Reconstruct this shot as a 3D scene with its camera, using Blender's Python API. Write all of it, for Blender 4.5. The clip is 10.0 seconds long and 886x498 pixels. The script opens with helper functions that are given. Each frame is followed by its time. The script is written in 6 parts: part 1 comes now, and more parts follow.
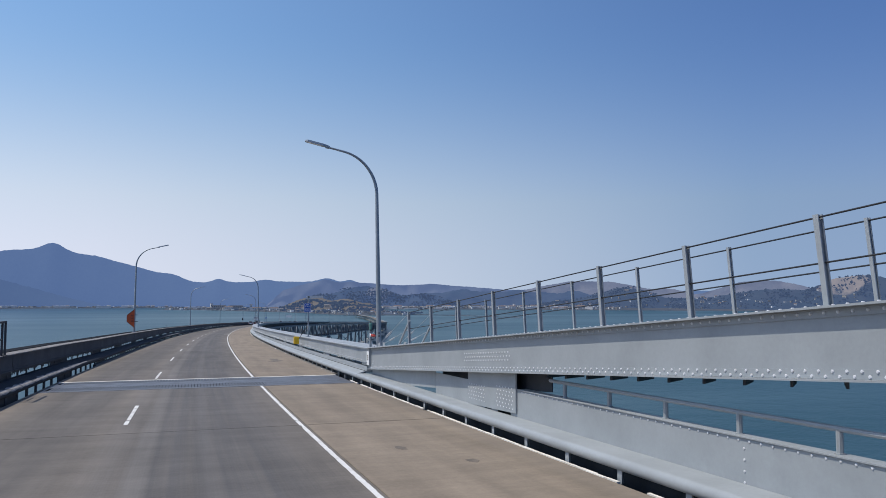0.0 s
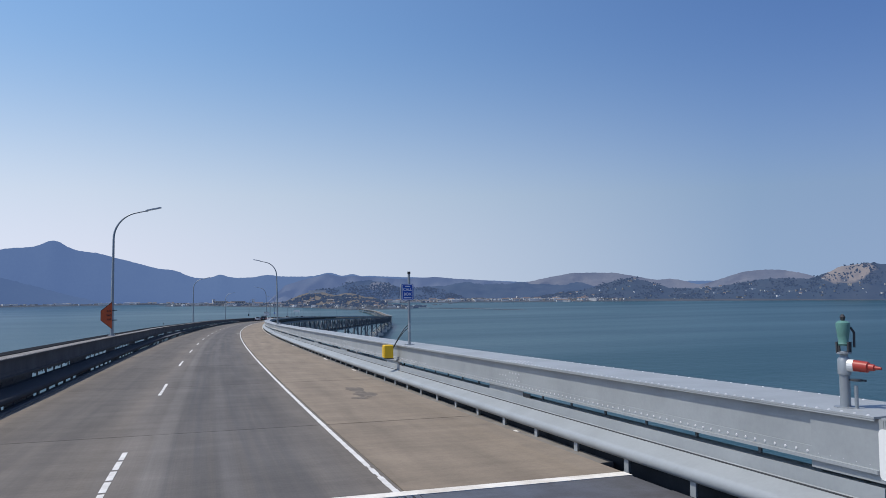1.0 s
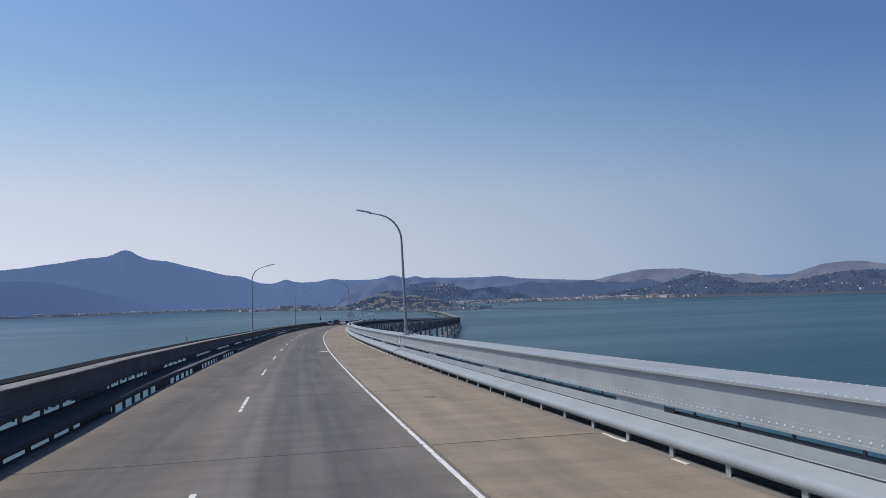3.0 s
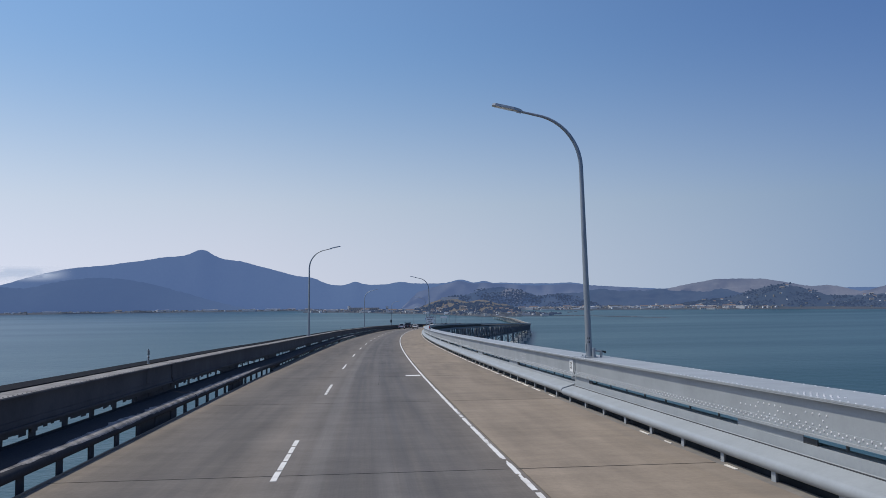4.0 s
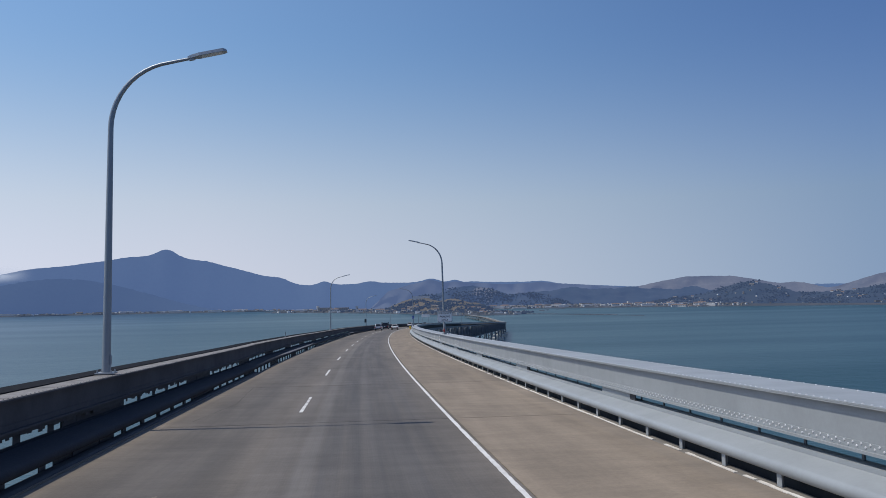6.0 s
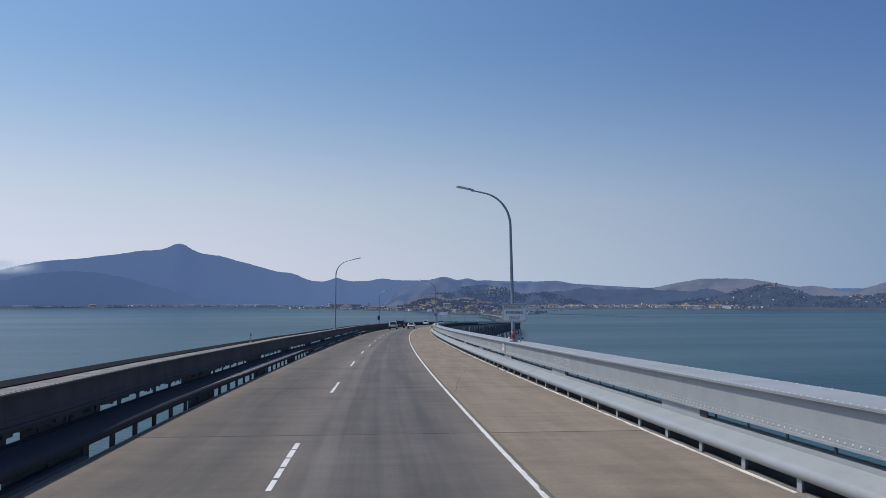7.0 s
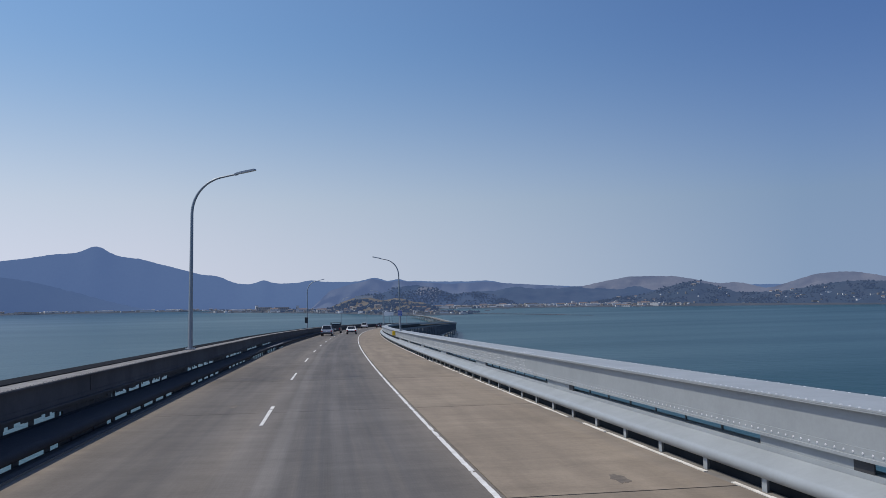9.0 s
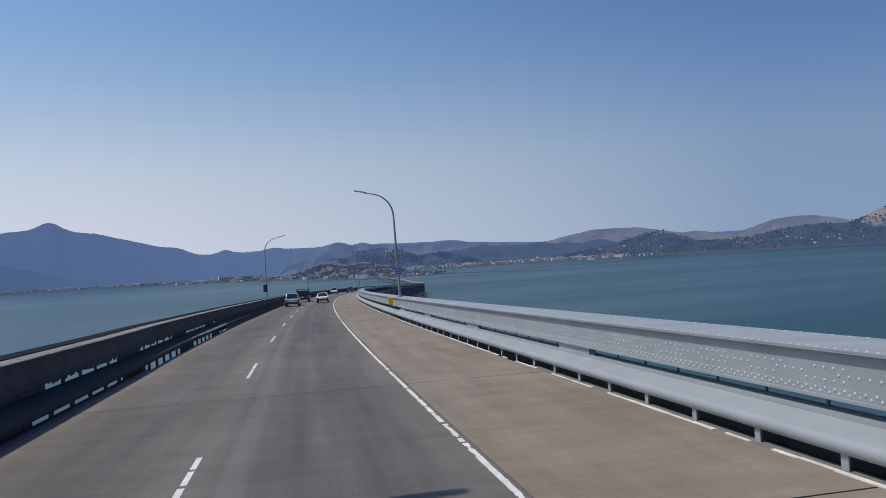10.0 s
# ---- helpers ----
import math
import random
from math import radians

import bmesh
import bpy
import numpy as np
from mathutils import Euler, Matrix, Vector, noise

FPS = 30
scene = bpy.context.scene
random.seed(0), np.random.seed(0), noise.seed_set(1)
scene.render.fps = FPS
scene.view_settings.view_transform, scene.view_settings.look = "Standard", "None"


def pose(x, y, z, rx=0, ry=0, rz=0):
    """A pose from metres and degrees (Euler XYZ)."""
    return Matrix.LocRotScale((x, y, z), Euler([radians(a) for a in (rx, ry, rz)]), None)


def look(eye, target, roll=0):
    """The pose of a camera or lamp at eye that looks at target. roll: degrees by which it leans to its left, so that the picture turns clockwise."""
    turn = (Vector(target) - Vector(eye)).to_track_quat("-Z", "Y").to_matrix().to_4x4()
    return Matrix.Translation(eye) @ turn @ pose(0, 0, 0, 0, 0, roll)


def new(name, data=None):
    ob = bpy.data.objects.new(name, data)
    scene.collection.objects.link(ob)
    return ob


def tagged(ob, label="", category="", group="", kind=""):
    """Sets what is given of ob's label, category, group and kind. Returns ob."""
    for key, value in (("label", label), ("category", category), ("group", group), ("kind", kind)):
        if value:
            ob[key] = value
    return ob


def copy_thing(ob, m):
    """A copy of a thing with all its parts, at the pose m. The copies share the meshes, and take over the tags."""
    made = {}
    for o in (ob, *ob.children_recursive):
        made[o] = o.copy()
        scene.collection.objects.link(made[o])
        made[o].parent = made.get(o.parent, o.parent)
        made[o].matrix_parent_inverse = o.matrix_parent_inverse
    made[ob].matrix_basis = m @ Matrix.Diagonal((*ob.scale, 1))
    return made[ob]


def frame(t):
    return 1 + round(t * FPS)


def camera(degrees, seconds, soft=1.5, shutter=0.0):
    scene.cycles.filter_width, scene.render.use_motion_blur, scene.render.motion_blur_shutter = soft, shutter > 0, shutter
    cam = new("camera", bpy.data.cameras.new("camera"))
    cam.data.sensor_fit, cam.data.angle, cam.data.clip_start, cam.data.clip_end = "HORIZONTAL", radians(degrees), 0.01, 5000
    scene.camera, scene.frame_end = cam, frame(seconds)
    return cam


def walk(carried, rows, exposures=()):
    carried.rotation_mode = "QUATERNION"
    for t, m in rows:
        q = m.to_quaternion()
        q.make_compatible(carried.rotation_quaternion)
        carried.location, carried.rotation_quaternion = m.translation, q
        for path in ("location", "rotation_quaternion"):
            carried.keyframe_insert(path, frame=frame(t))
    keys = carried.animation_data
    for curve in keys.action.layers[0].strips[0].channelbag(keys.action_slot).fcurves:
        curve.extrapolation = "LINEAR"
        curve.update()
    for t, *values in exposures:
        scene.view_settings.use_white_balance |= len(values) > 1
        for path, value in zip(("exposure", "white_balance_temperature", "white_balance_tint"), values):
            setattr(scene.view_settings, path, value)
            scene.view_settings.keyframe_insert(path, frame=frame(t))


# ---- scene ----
cam = camera(59.7, 10.0, soft=0.6)
PATH = [
    (0.0, pose(-2.60, 0.00, 2.39, 93.53, 0, -19.13) @ pose(0, 0, 0, 0, 0, 0.12)),
    (0.5, pose(-2.50, 11.36, 2.07, 93.18, 0, -17.39) @ pose(0, 0, 0, 0, 0, -0.66)),
    (1.0, pose(-2.27, 22.79, 1.75, 93.03, 0, -19.05) @ pose(0, 0, 0, 0, 0, -0.58)),
    (1.5, pose(-1.94, 34.28, 1.42, 93.17, 0, -19.90) @ pose(0, 0, 0, 0, 0, -0.84)),
    (2.0, pose(-1.52, 45.84, 1.08, 93.03, 0, -18.59) @ pose(0, 0, 0, 0, 0, -1.30)),
    (3.5, pose(0.19, 80.96, 0.06, 93.44, 0, -11.97) @ pose(0, 0, 0, 0, 0, -1.49)),
    (4.0, pose(0.89, 92.82, -0.30, 93.66, 0, -9.46) @ pose(0, 0, 0, 0, 0, -0.53)),
    (4.5, pose(1.66, 104.76, -0.65, 93.86, 0, -8.92) @ pose(0, 0, 0, 0, 0, 0.43)),
    (5.0, pose(2.50, 116.77, -1.01, 93.90, 0, -9.49) @ pose(0, 0, 0, 0, 0, 0.47)),
    (5.5, pose(3.41, 128.86, -1.38, 93.67, 0, -9.68) @ pose(0, 0, 0, 0, 0, -0.01)),
    (6.0, pose(4.41, 141.01, -1.74, 93.59, 0, -11.72) @ pose(0, 0, 0, 0, 0, -0.92)),
    (6.2, pose(4.83, 145.90, -1.89, 93.45, 0, -11.46) @ pose(0, 0, 0, 0, 0, -0.80)),
    (7.5, pose(7.88, 177.86, -2.84, 93.52, 0, -10.84) @ pose(0, 0, 0, 0, 0, 0.35)),
    (8.0, pose(9.20, 190.26, -3.21, 93.57, 0, -11.98) @ pose(0, 0, 0, 0, 0, 0.10)),
    (8.5, pose(10.61, 202.70, -3.57, 93.39, 0, -13.21) @ pose(0, 0, 0, 0, 0, -0.67)),
    (9.0, pose(12.10, 215.17, -3.94, 93.53, 0, -16.00) @ pose(0, 0, 0, 0, 0, -0.83)),
    (9.5, pose(13.67, 227.68, -4.31, 92.78, 0, -17.50) @ pose(0, 0, 0, 0, 0, -1.60)),
    (10.0, pose(15.40, 240.22, -4.68, 90.53, 0, -18.61) @ pose(0, 0, 0, 0, 0, -3.44)),
]
walk(cam, PATH, exposures=[(0.0, 0.20), (1.2, 0.20), (3.5, 0.02), (10.0, -0.03)])

# ---------------------------------------------------------------- light
SUN_AZ, SUN_EL = 81.0, 61.6          # degrees left of the bridge's axis, above the horizon
sun_dir = Vector((-math.sin(radians(SUN_AZ)) * math.cos(radians(SUN_EL)),
                  math.cos(radians(SUN_AZ)) * math.cos(radians(SUN_EL)), math.sin(radians(SUN_EL))))
world = bpy.data.worlds.new("world")
scene.world = world
world.use_nodes = True
wn, wl = world.node_tree.nodes, world.node_tree.links
sky = wn.new("ShaderNodeTexSky")
sky.sky_type, sky.sun_disc = "NISHITA", False
sky.sun_elevation, sky.sun_rotation = radians(SUN_EL), radians(-SUN_AZ)
sky.altitude, sky.air_density, sky.dust_density, sky.ozone_density = 60, 1.2, 2.2, 3.5
wn["Background"].inputs["Strength"].default_value = 0.124
# below a few degrees the sky keeps the look it has there, so that no brown rim shows
dirn = wn.new("ShaderNodeTexCoord")
parts = wn.new("ShaderNodeSeparateXYZ")
wl.new(dirn.outputs["Generated"], parts.inputs["Vector"])
least = wn.new("ShaderNodeMath")
least.operation = "MAXIMUM"
least.inputs[1].default_value = 0.12
wl.new(parts.outputs["Z"], least.inputs[0])
lifted = wn.new("ShaderNodeCombineXYZ")
wl.new(parts.outputs["X"], lifted.inputs["X"])
wl.new(parts.outputs["Y"], lifted.inputs["Y"])
wl.new(least.outputs[0], lifted.inputs["Z"])
wl.new(lifted.outputs["Vector"], sky.inputs["Vector"])
# summer haze: towards the horizon the sky pales to its own brightness, faintly lavender
grey = wn.new("ShaderNodeRGBToBW")
wl.new(sky.outputs["Color"], grey.inputs["Color"])
haze = wn.new("ShaderNodeMix")
haze.data_type, haze.blend_type = "RGBA", "MULTIPLY"
haze.inputs["Factor"].default_value, haze.inputs["B"].default_value = 1.0, (1.34, 1.375, 1.61, 1)
wl.new(grey.outputs["Val"], haze.inputs["A"])
blue = wn.new("ShaderNodeMix")
blue.data_type, blue.blend_type = "RGBA", "MULTIPLY"
blue.inputs["Factor"].default_value = 1.0
wl.new(sky.outputs["Color"], blue.inputs["A"])
tex = wn.new("ShaderNodeTexCoord")
up = wn.new("ShaderNodeSeparateXYZ")
wl.new(tex.outputs["Generated"], up.inputs["Vector"])
rise = wn.new("ShaderNodeMapRange")
rise.interpolation_type = "SMOOTHSTEP"
rise.inputs["From Min"].default_value, rise.inputs["From Max"].default_value = -0.02, 0.34
rise.inputs["To Min"].default_value, rise.inputs["To Max"].default_value = 0.92, 0.0
wl.new(up.outputs["Z"], rise.inputs["Value"])
# haze thicker and brighter over the bay, about its own bearing, not the sun's
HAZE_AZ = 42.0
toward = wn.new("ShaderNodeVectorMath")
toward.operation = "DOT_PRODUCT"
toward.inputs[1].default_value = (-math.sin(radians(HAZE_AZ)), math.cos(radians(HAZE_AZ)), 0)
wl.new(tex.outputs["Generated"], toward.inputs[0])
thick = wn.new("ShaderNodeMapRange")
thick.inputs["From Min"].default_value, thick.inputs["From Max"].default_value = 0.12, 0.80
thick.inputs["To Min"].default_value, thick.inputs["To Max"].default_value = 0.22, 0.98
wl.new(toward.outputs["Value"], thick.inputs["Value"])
# away from that bearing the clear sky is deeper
side = wn.new("ShaderNodeMapRange")
side.interpolation_type = "SMOOTHSTEP"
side.inputs["From Min"].default_value, side.inputs["From Max"].default_value = -0.1, 0.9
wl.new(toward.outputs["Value"], side.inputs["Value"])
depth = wn.new("ShaderNodeMix")
depth.data_type = "RGBA"
depth.inputs["A"].default_value, depth.inputs["B"].default_value = (0.40, 0.525, 0.77, 1), (0.76, 0.93, 1.06, 1)
wl.new(side.outputs["Result"], depth.inputs["Factor"])
wl.new(depth.outputs["Result"], blue.inputs["B"])
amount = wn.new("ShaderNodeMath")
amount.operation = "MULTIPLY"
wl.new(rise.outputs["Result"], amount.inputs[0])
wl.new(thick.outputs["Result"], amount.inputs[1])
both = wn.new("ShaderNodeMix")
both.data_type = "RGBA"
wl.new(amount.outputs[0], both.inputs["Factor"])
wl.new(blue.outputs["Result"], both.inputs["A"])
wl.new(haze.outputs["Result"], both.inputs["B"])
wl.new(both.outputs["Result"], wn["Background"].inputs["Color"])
lamp = new("sun", bpy.data.lights.new("sun", "SUN"))
lamp.data.energy, lamp.data.angle, lamp.data.color = 3.0, radians(0.6), (1.0, 0.925, 0.81)
lamp.matrix_world = look((0, 0, 300), Vector((0, 0, 300)) - sun_dir)

# ---------------------------------------------------------------- materials


def material(name, base, rough=0.6, metal=0.0, vary=0.12, scale=1.5, fine=30.0, bump=0.15, second=None, amount=0.5, glow=None, lit_wear=0.0, spec=0.5):
    """A surface with stains at two scales, a fine relief and, if given, blotches of a second colour."""
    m = bpy.data.materials.new(name)
    m.use_nodes = True
    n, l = m.node_tree.nodes, m.node_tree.links
    b = n["Principled BSDF"]
    b.inputs["Metallic"].default_value = metal
    b.inputs["Specular IOR Level"].default_value = spec
    tc = n.new("ShaderNodeTexCoord")
    big, small = n.new("ShaderNodeTexNoise"), n.new("ShaderNodeTexNoise")
    for tex, sc, det in ((big, scale, 5.0), (small, fine, 3.0)):
        tex.inputs["Scale"].default_value, tex.inputs["Detail"].default_value = sc, det
        tex.inputs["Roughness"].default_value = 0.62
        l.new(tc.outputs["Object"], tex.inputs["Vector"])
    mix = n.new("ShaderNodeMix")
    mix.data_type = "RGBA"
    other = second if second else tuple(c * 0.6 for c in base)
    mix.inputs["A"].default_value, mix.inputs["B"].default_value = (*base, 1), (*other, 1)
    ramp = n.new("ShaderNodeMapRange")
    ramp.inputs["From Min"].default_value, ramp.inputs["From Max"].default_value = 0.38, 0.72
    ramp.inputs["To Max"].default_value = amount if second else vary * 2
    l.new(big.outputs["Fac"], ramp.inputs["Value"])
    l.new(ramp.outputs["Result"], mix.inputs["Factor"])
    hsv = n.new("ShaderNodeHueSaturation")
    val = n.new("ShaderNodeMapRange")
    val.inputs["To Min"].default_value, val.inputs["To Max"].default_value = 1 - vary, 1 + vary
    l.new(small.outputs["Fac"], val.inputs["Value"])
    l.new(val.outputs["Result"], hsv.inputs["Value"])
    l.new(mix.outputs["Result"], hsv.inputs["Color"])
    l.new(hsv.outputs["Color"], b.inputs["Base Color"])
    rg = n.new("ShaderNodeMapRange")
    rg.inputs["To Min"].default_value, rg.inputs["To Max"].default_value = max(0, rough - 0.1), min(1, rough + 0.12)
    l.new(big.outputs["Fac"], rg.inputs["Value"])
    l.new(rg.outputs["Result"], b.inputs["Roughness"])
    if bump:
        bp = n.new("ShaderNodeBump")
        bp.inputs["Strength"].default_value, bp.inputs["Distance"].default_value = bump, 0.02
        l.new(small.outputs["Fac"], bp.inputs["Height"])
        l.new(bp.outputs["Normal"], b.inputs["Normal"])
    # even emission, standing in for haze over distant land
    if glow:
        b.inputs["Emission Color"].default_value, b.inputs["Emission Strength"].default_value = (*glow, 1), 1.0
    return m


def plain(name, base, rough=0.5, metal=0.0, glow=0.0):
    m = bpy.data.materials.new(name)
    m.use_nodes = True
    b = m.node_tree.nodes["Principled BSDF"]
    b.inputs["Base Color"].default_value, b.inputs["Roughness"].default_value, b.inputs["Metallic"].default_value = (*base, 1), rough, metal
    if glow:
        b.inputs["Emission Color"].default_value, b.inputs["Emission Strength"].default_value = (*base, 1), glow
    return m


def road_material(name, base, worn, lanes):
    """Concrete with wheel tracks along the road: the map holds metres across and along."""
    m = material(name, base, 0.85, vary=0.17, scale=0.35, fine=12.0, bump=0.4, second=worn, amount=0.6)
    n, l = m.node_tree.nodes, m.node_tree.links
    b = n["Principled BSDF"]
    src = b.inputs["Base Color"].links[0].from_socket
    uv = n.new("ShaderNodeUVMap")
    uv.uv_map = "road"
    sep = n.new("ShaderNodeSeparateXYZ")
    l.new(uv.outputs["UV"], sep.inputs["Vector"])
    last = src
    streak = n.new("ShaderNodeTexNoise")
    mp = n.new("ShaderNodeMapping")
    mp.inputs["Scale"].default_value = (5.0, 0.05, 1.0)
    l.new(uv.outputs["UV"], mp.inputs["Vector"])
    l.new(mp.outputs["Vector"], streak.inputs["Vector"])
    streak.inputs["Scale"].default_value, streak.inputs["Detail"].default_value = 1.0, 4.0
    for at, width, tint, much in lanes:
        d = n.new("ShaderNodeMath")
        d.operation = "SUBTRACT"
        d.inputs[1].default_value = at
        l.new(sep.outputs["X"], d.inputs[0])
        a = n.new("ShaderNodeMath")
        a.operation = "ABSOLUTE"
        l.new(d.outputs[0], a.inputs[0])
        r = n.new("ShaderNodeMapRange")
        r.interpolation_type = "SMOOTHSTEP"
        r.inputs["From Min"].default_value, r.inputs["From Max"].default_value = width * 1.25, width * 0.35
        r.inputs["To Min"].default_value, r.inputs["To Max"].default_value = 0.0, much
        l.new(a.outputs[0], r.inputs["Value"])
        f = n.new("ShaderNodeMath")
        f.operation = "MULTIPLY_ADD"
        sm = n.new("ShaderNodeMapRange")
        sm.inputs["From Min"].default_value, sm.inputs["From Max"].default_value = 0.3, 0.7
        sm.inputs["To Min"].default_value, sm.inputs["To Max"].default_value = 0.55, 1.0
        l.new(streak.outputs["Fac"], sm.inputs["Value"])
        f.operation = "MULTIPLY"
        l.new(r.outputs["Result"], f.inputs[0])
        l.new(sm.outputs["Result"], f.inputs[1])
        mx = n.new("ShaderNodeMix")
        mx.data_type = "RGBA"
        mx.inputs["B"].default_value = (*tint, 1)
        l.new(last, mx.inputs["A"])
        l.new(f.outputs[0], mx.inputs["Factor"])
        last = mx.outputs["Result"]
    # each slab was poured and patched on its own day
    info, tone = n.new("ShaderNodeObjectInfo"), n.new("ShaderNodeMapRange")
    tone.inputs["To Min"].default_value, tone.inputs["To Max"].default_value = 0.92, 1.06
    l.new(info.outputs["Random"], tone.inputs["Value"])
    slab_tone = n.new("ShaderNodeHueSaturation")
    l.new(tone.outputs["Result"], slab_tone.inputs["Value"])
    l.new(last, slab_tone.inputs["Color"])
    last = slab_tone.outputs["Color"]
    # scuffs and rubber along the wheel paths
    scuff, sm2 = n.new("ShaderNodeTexNoise"), n.new("ShaderNodeMapping")
    sm2.inputs["Scale"].default_value = (1.6, 0.16, 1.0)
    l.new(uv.outputs["UV"], sm2.inputs["Vector"])
    l.new(sm2.outputs["Vector"], scuff.inputs["Vector"])
    scuff.inputs["Scale"].default_value, scuff.inputs["Detail"].default_value = 1.0, 7.0
    rub = n.new("ShaderNodeMapRange")
    rub.inputs["From Min"].default_value, rub.inputs["From Max"].default_value = 0.3, 0.7
    rub.inputs["To Min"].default_value, rub.inputs["To Max"].default_value = 0.82, 1.14
    l.new(scuff.outputs["Fac"], rub.inputs["Value"])
    # uneven finish across the way, and grooves that hold dirt
    mott, mm = n.new("ShaderNodeTexNoise"), n.new("ShaderNodeMapping")
    mm.inputs["Scale"].default_value = (0.45, 1.5, 1.0)
    l.new(uv.outputs["UV"], mm.inputs["Vector"])
    l.new(mm.outputs["Vector"], mott.inputs["Vector"])
    mott.inputs["Scale"].default_value, mott.inputs["Detail"].default_value, mott.inputs["Roughness"].default_value = 1.0, 8.0, 0.66
    mr = n.new("ShaderNodeMapRange")
    mr.inputs["From Min"].default_value, mr.inputs["From Max"].default_value = 0.3, 0.7
    mr.inputs["To Min"].default_value, mr.inputs["To Max"].default_value = 0.84, 1.15
    l.new(mott.outputs["Fac"], mr.inputs["Value"])
    groove, gm = n.new("ShaderNodeTexNoise"), n.new("ShaderNodeMapping")
    gm.inputs["Scale"].default_value = (34.0, 0.35, 1.0)
    l.new(uv.outputs["UV"], gm.inputs["Vector"])
    l.new(gm.outputs["Vector"], groove.inputs["Vector"])
    groove.inputs["Scale"].default_value, groove.inputs["Detail"].default_value = 1.0, 2.0
    gr = n.new("ShaderNodeMapRange")
    gr.inputs["From Min"].default_value, gr.inputs["From Max"].default_value = 0.25, 0.75
    deep = 0.05 if len(lanes) > 1 else 0.02
    gr.inputs["To Min"].default_value, gr.inputs["To Max"].default_value = 1 - deep, 1 + deep
    l.new(groove.outputs["Fac"], gr.inputs["Value"])
    f1, f2 = n.new("ShaderNodeMath"), n.new("ShaderNodeMath")
    f1.operation = f2.operation = "MULTIPLY"
    l.new(rub.outputs["Result"], f1.inputs[0])
    l.new(mr.outputs["Result"], f1.inputs[1])
    l.new(f1.outputs[0], f2.inputs[0])
    l.new(gr.outputs["Result"], f2.inputs[1])
    rubbed = n.new("ShaderNodeHueSaturation")
    l.new(f2.outputs[0], rubbed.inputs["Value"])
    l.new(last, rubbed.inputs["Color"])
    l.new(rubbed.outputs["Color"], b.inputs["Base Color"])
    # fine grooves along the way
    wave = n.new("ShaderNodeTexWave")
    wave.bands_direction = "X"
    wave.inputs["Scale"].default_value, wave.inputs["Distortion"].default_value = 8.0, 0.6
    l.new(uv.outputs["UV"], wave.inputs["Vector"])
    bp = n.new("ShaderNodeBump")
    bp.inputs["Strength"].default_value, bp.inputs["Distance"].default_value = 0.04 if len(lanes) > 1 else 0.0, 0.01
    l.new(wave.outputs["Fac"], bp.inputs["Height"])
    old = b.inputs["Normal"].links[0].from_socket
    l.new(old, bp.inputs["Normal"])
    l.new(bp.outputs["Normal"], b.inputs["Normal"])
    return m


RIVET = material("rivet_paint", (0.60, 0.61, 0.63), 0.35, vary=0.1, scale=3.0, bump=0.0)
BED = material("kerb_bed_concrete", (0.20, 0.185, 0.165), 0.85, scale=2.0, second=(0.12, 0.11, 0.10), amount=0.8)
LANE = road_material("lane_concrete", (0.158, 0.137, 0.114), (0.110, 0.097, 0.083),
                     [(-1.95, 1.75, (0.084, 0.080, 0.079), 0.95), (-5.35, 1.15, (0.090, 0.082, 0.075), 0.8),
                      (-3.72, 0.3, (0.165, 0.15, 0.135), 0.5), (-7.0, 0.28, (0.22, 0.185, 0.145), 0.6), (-3.15, 0.2, (0.185, 0.172, 0.157), 0.55), (-2.05, 0.16, (0.14, 0.13, 0.122), 0.55)])
SHOULDER = road_material("shoulder_concrete", (0.232, 0.187, 0.138), (0.198, 0.160, 0.120), [(3.2, 0.3, (0.20, 0.17, 0.14), 0.5)])
PAINT_W = material("white_road_paint", (0.72, 0.71, 0.68), 0.7, vary=0.15, scale=3.0, fine=18.0, second=(0.36, 0.33, 0.30), amount=0.5)
KERB = material("kerb_concrete", (0.76, 0.73, 0.67), 0.85, scale=2.0, second=(0.42, 0.37, 0.30), amount=0.7)
STEEL_DK = material("grey_post_paint", (0.16, 0.165, 0.175), 0.6, vary=0.12)
STEEL = material("grey_bridge_paint", (0.32, 0.346, 0.362), 0.5, vary=0.08, scale=0.9, fine=16.0, bump=0.06, second=(0.232, 0.252, 0.264), amount=0.6)
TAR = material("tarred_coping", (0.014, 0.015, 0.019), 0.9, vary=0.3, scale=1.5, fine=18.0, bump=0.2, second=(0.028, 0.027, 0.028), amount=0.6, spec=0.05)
# near black: the girder's shadow on the left kerb rail, put into its colour
STEEL_SHADE = material("shaded_black_steel", (0.040, 0.044, 0.053), 0.85, vary=0.25, scale=1.2, fine=20.0, bump=0.2, second=(0.062, 0.061, 0.062), amount=0.6, spec=0.1)
# the bridge paint darkened, for the railing whose inner faces lie in shade
STEEL_D = material("shaded_bridge_paint", (0.072, 0.075, 0.084), 0.85, vary=0.14, scale=0.8, fine=14.0, bump=0.12, second=(0.042, 0.042, 0.046), amount=0.8)
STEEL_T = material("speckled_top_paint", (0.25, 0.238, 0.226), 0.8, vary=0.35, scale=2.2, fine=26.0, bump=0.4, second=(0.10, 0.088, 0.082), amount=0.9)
# scuffs and sunlight together, in the colour of the left beam's top
STEEL_B = material("scuffed_sunlit_paint", (0.30, 0.29, 0.285), 0.85, vary=0.4, scale=3.5, fine=30.0, bump=0.3, second=(0.05, 0.05, 0.054), amount=1.0)
TRUSS = material("truss_paint", (0.15, 0.165, 0.19), 0.6, vary=0.1, scale=0.2, fine=3.0, bump=0.0)
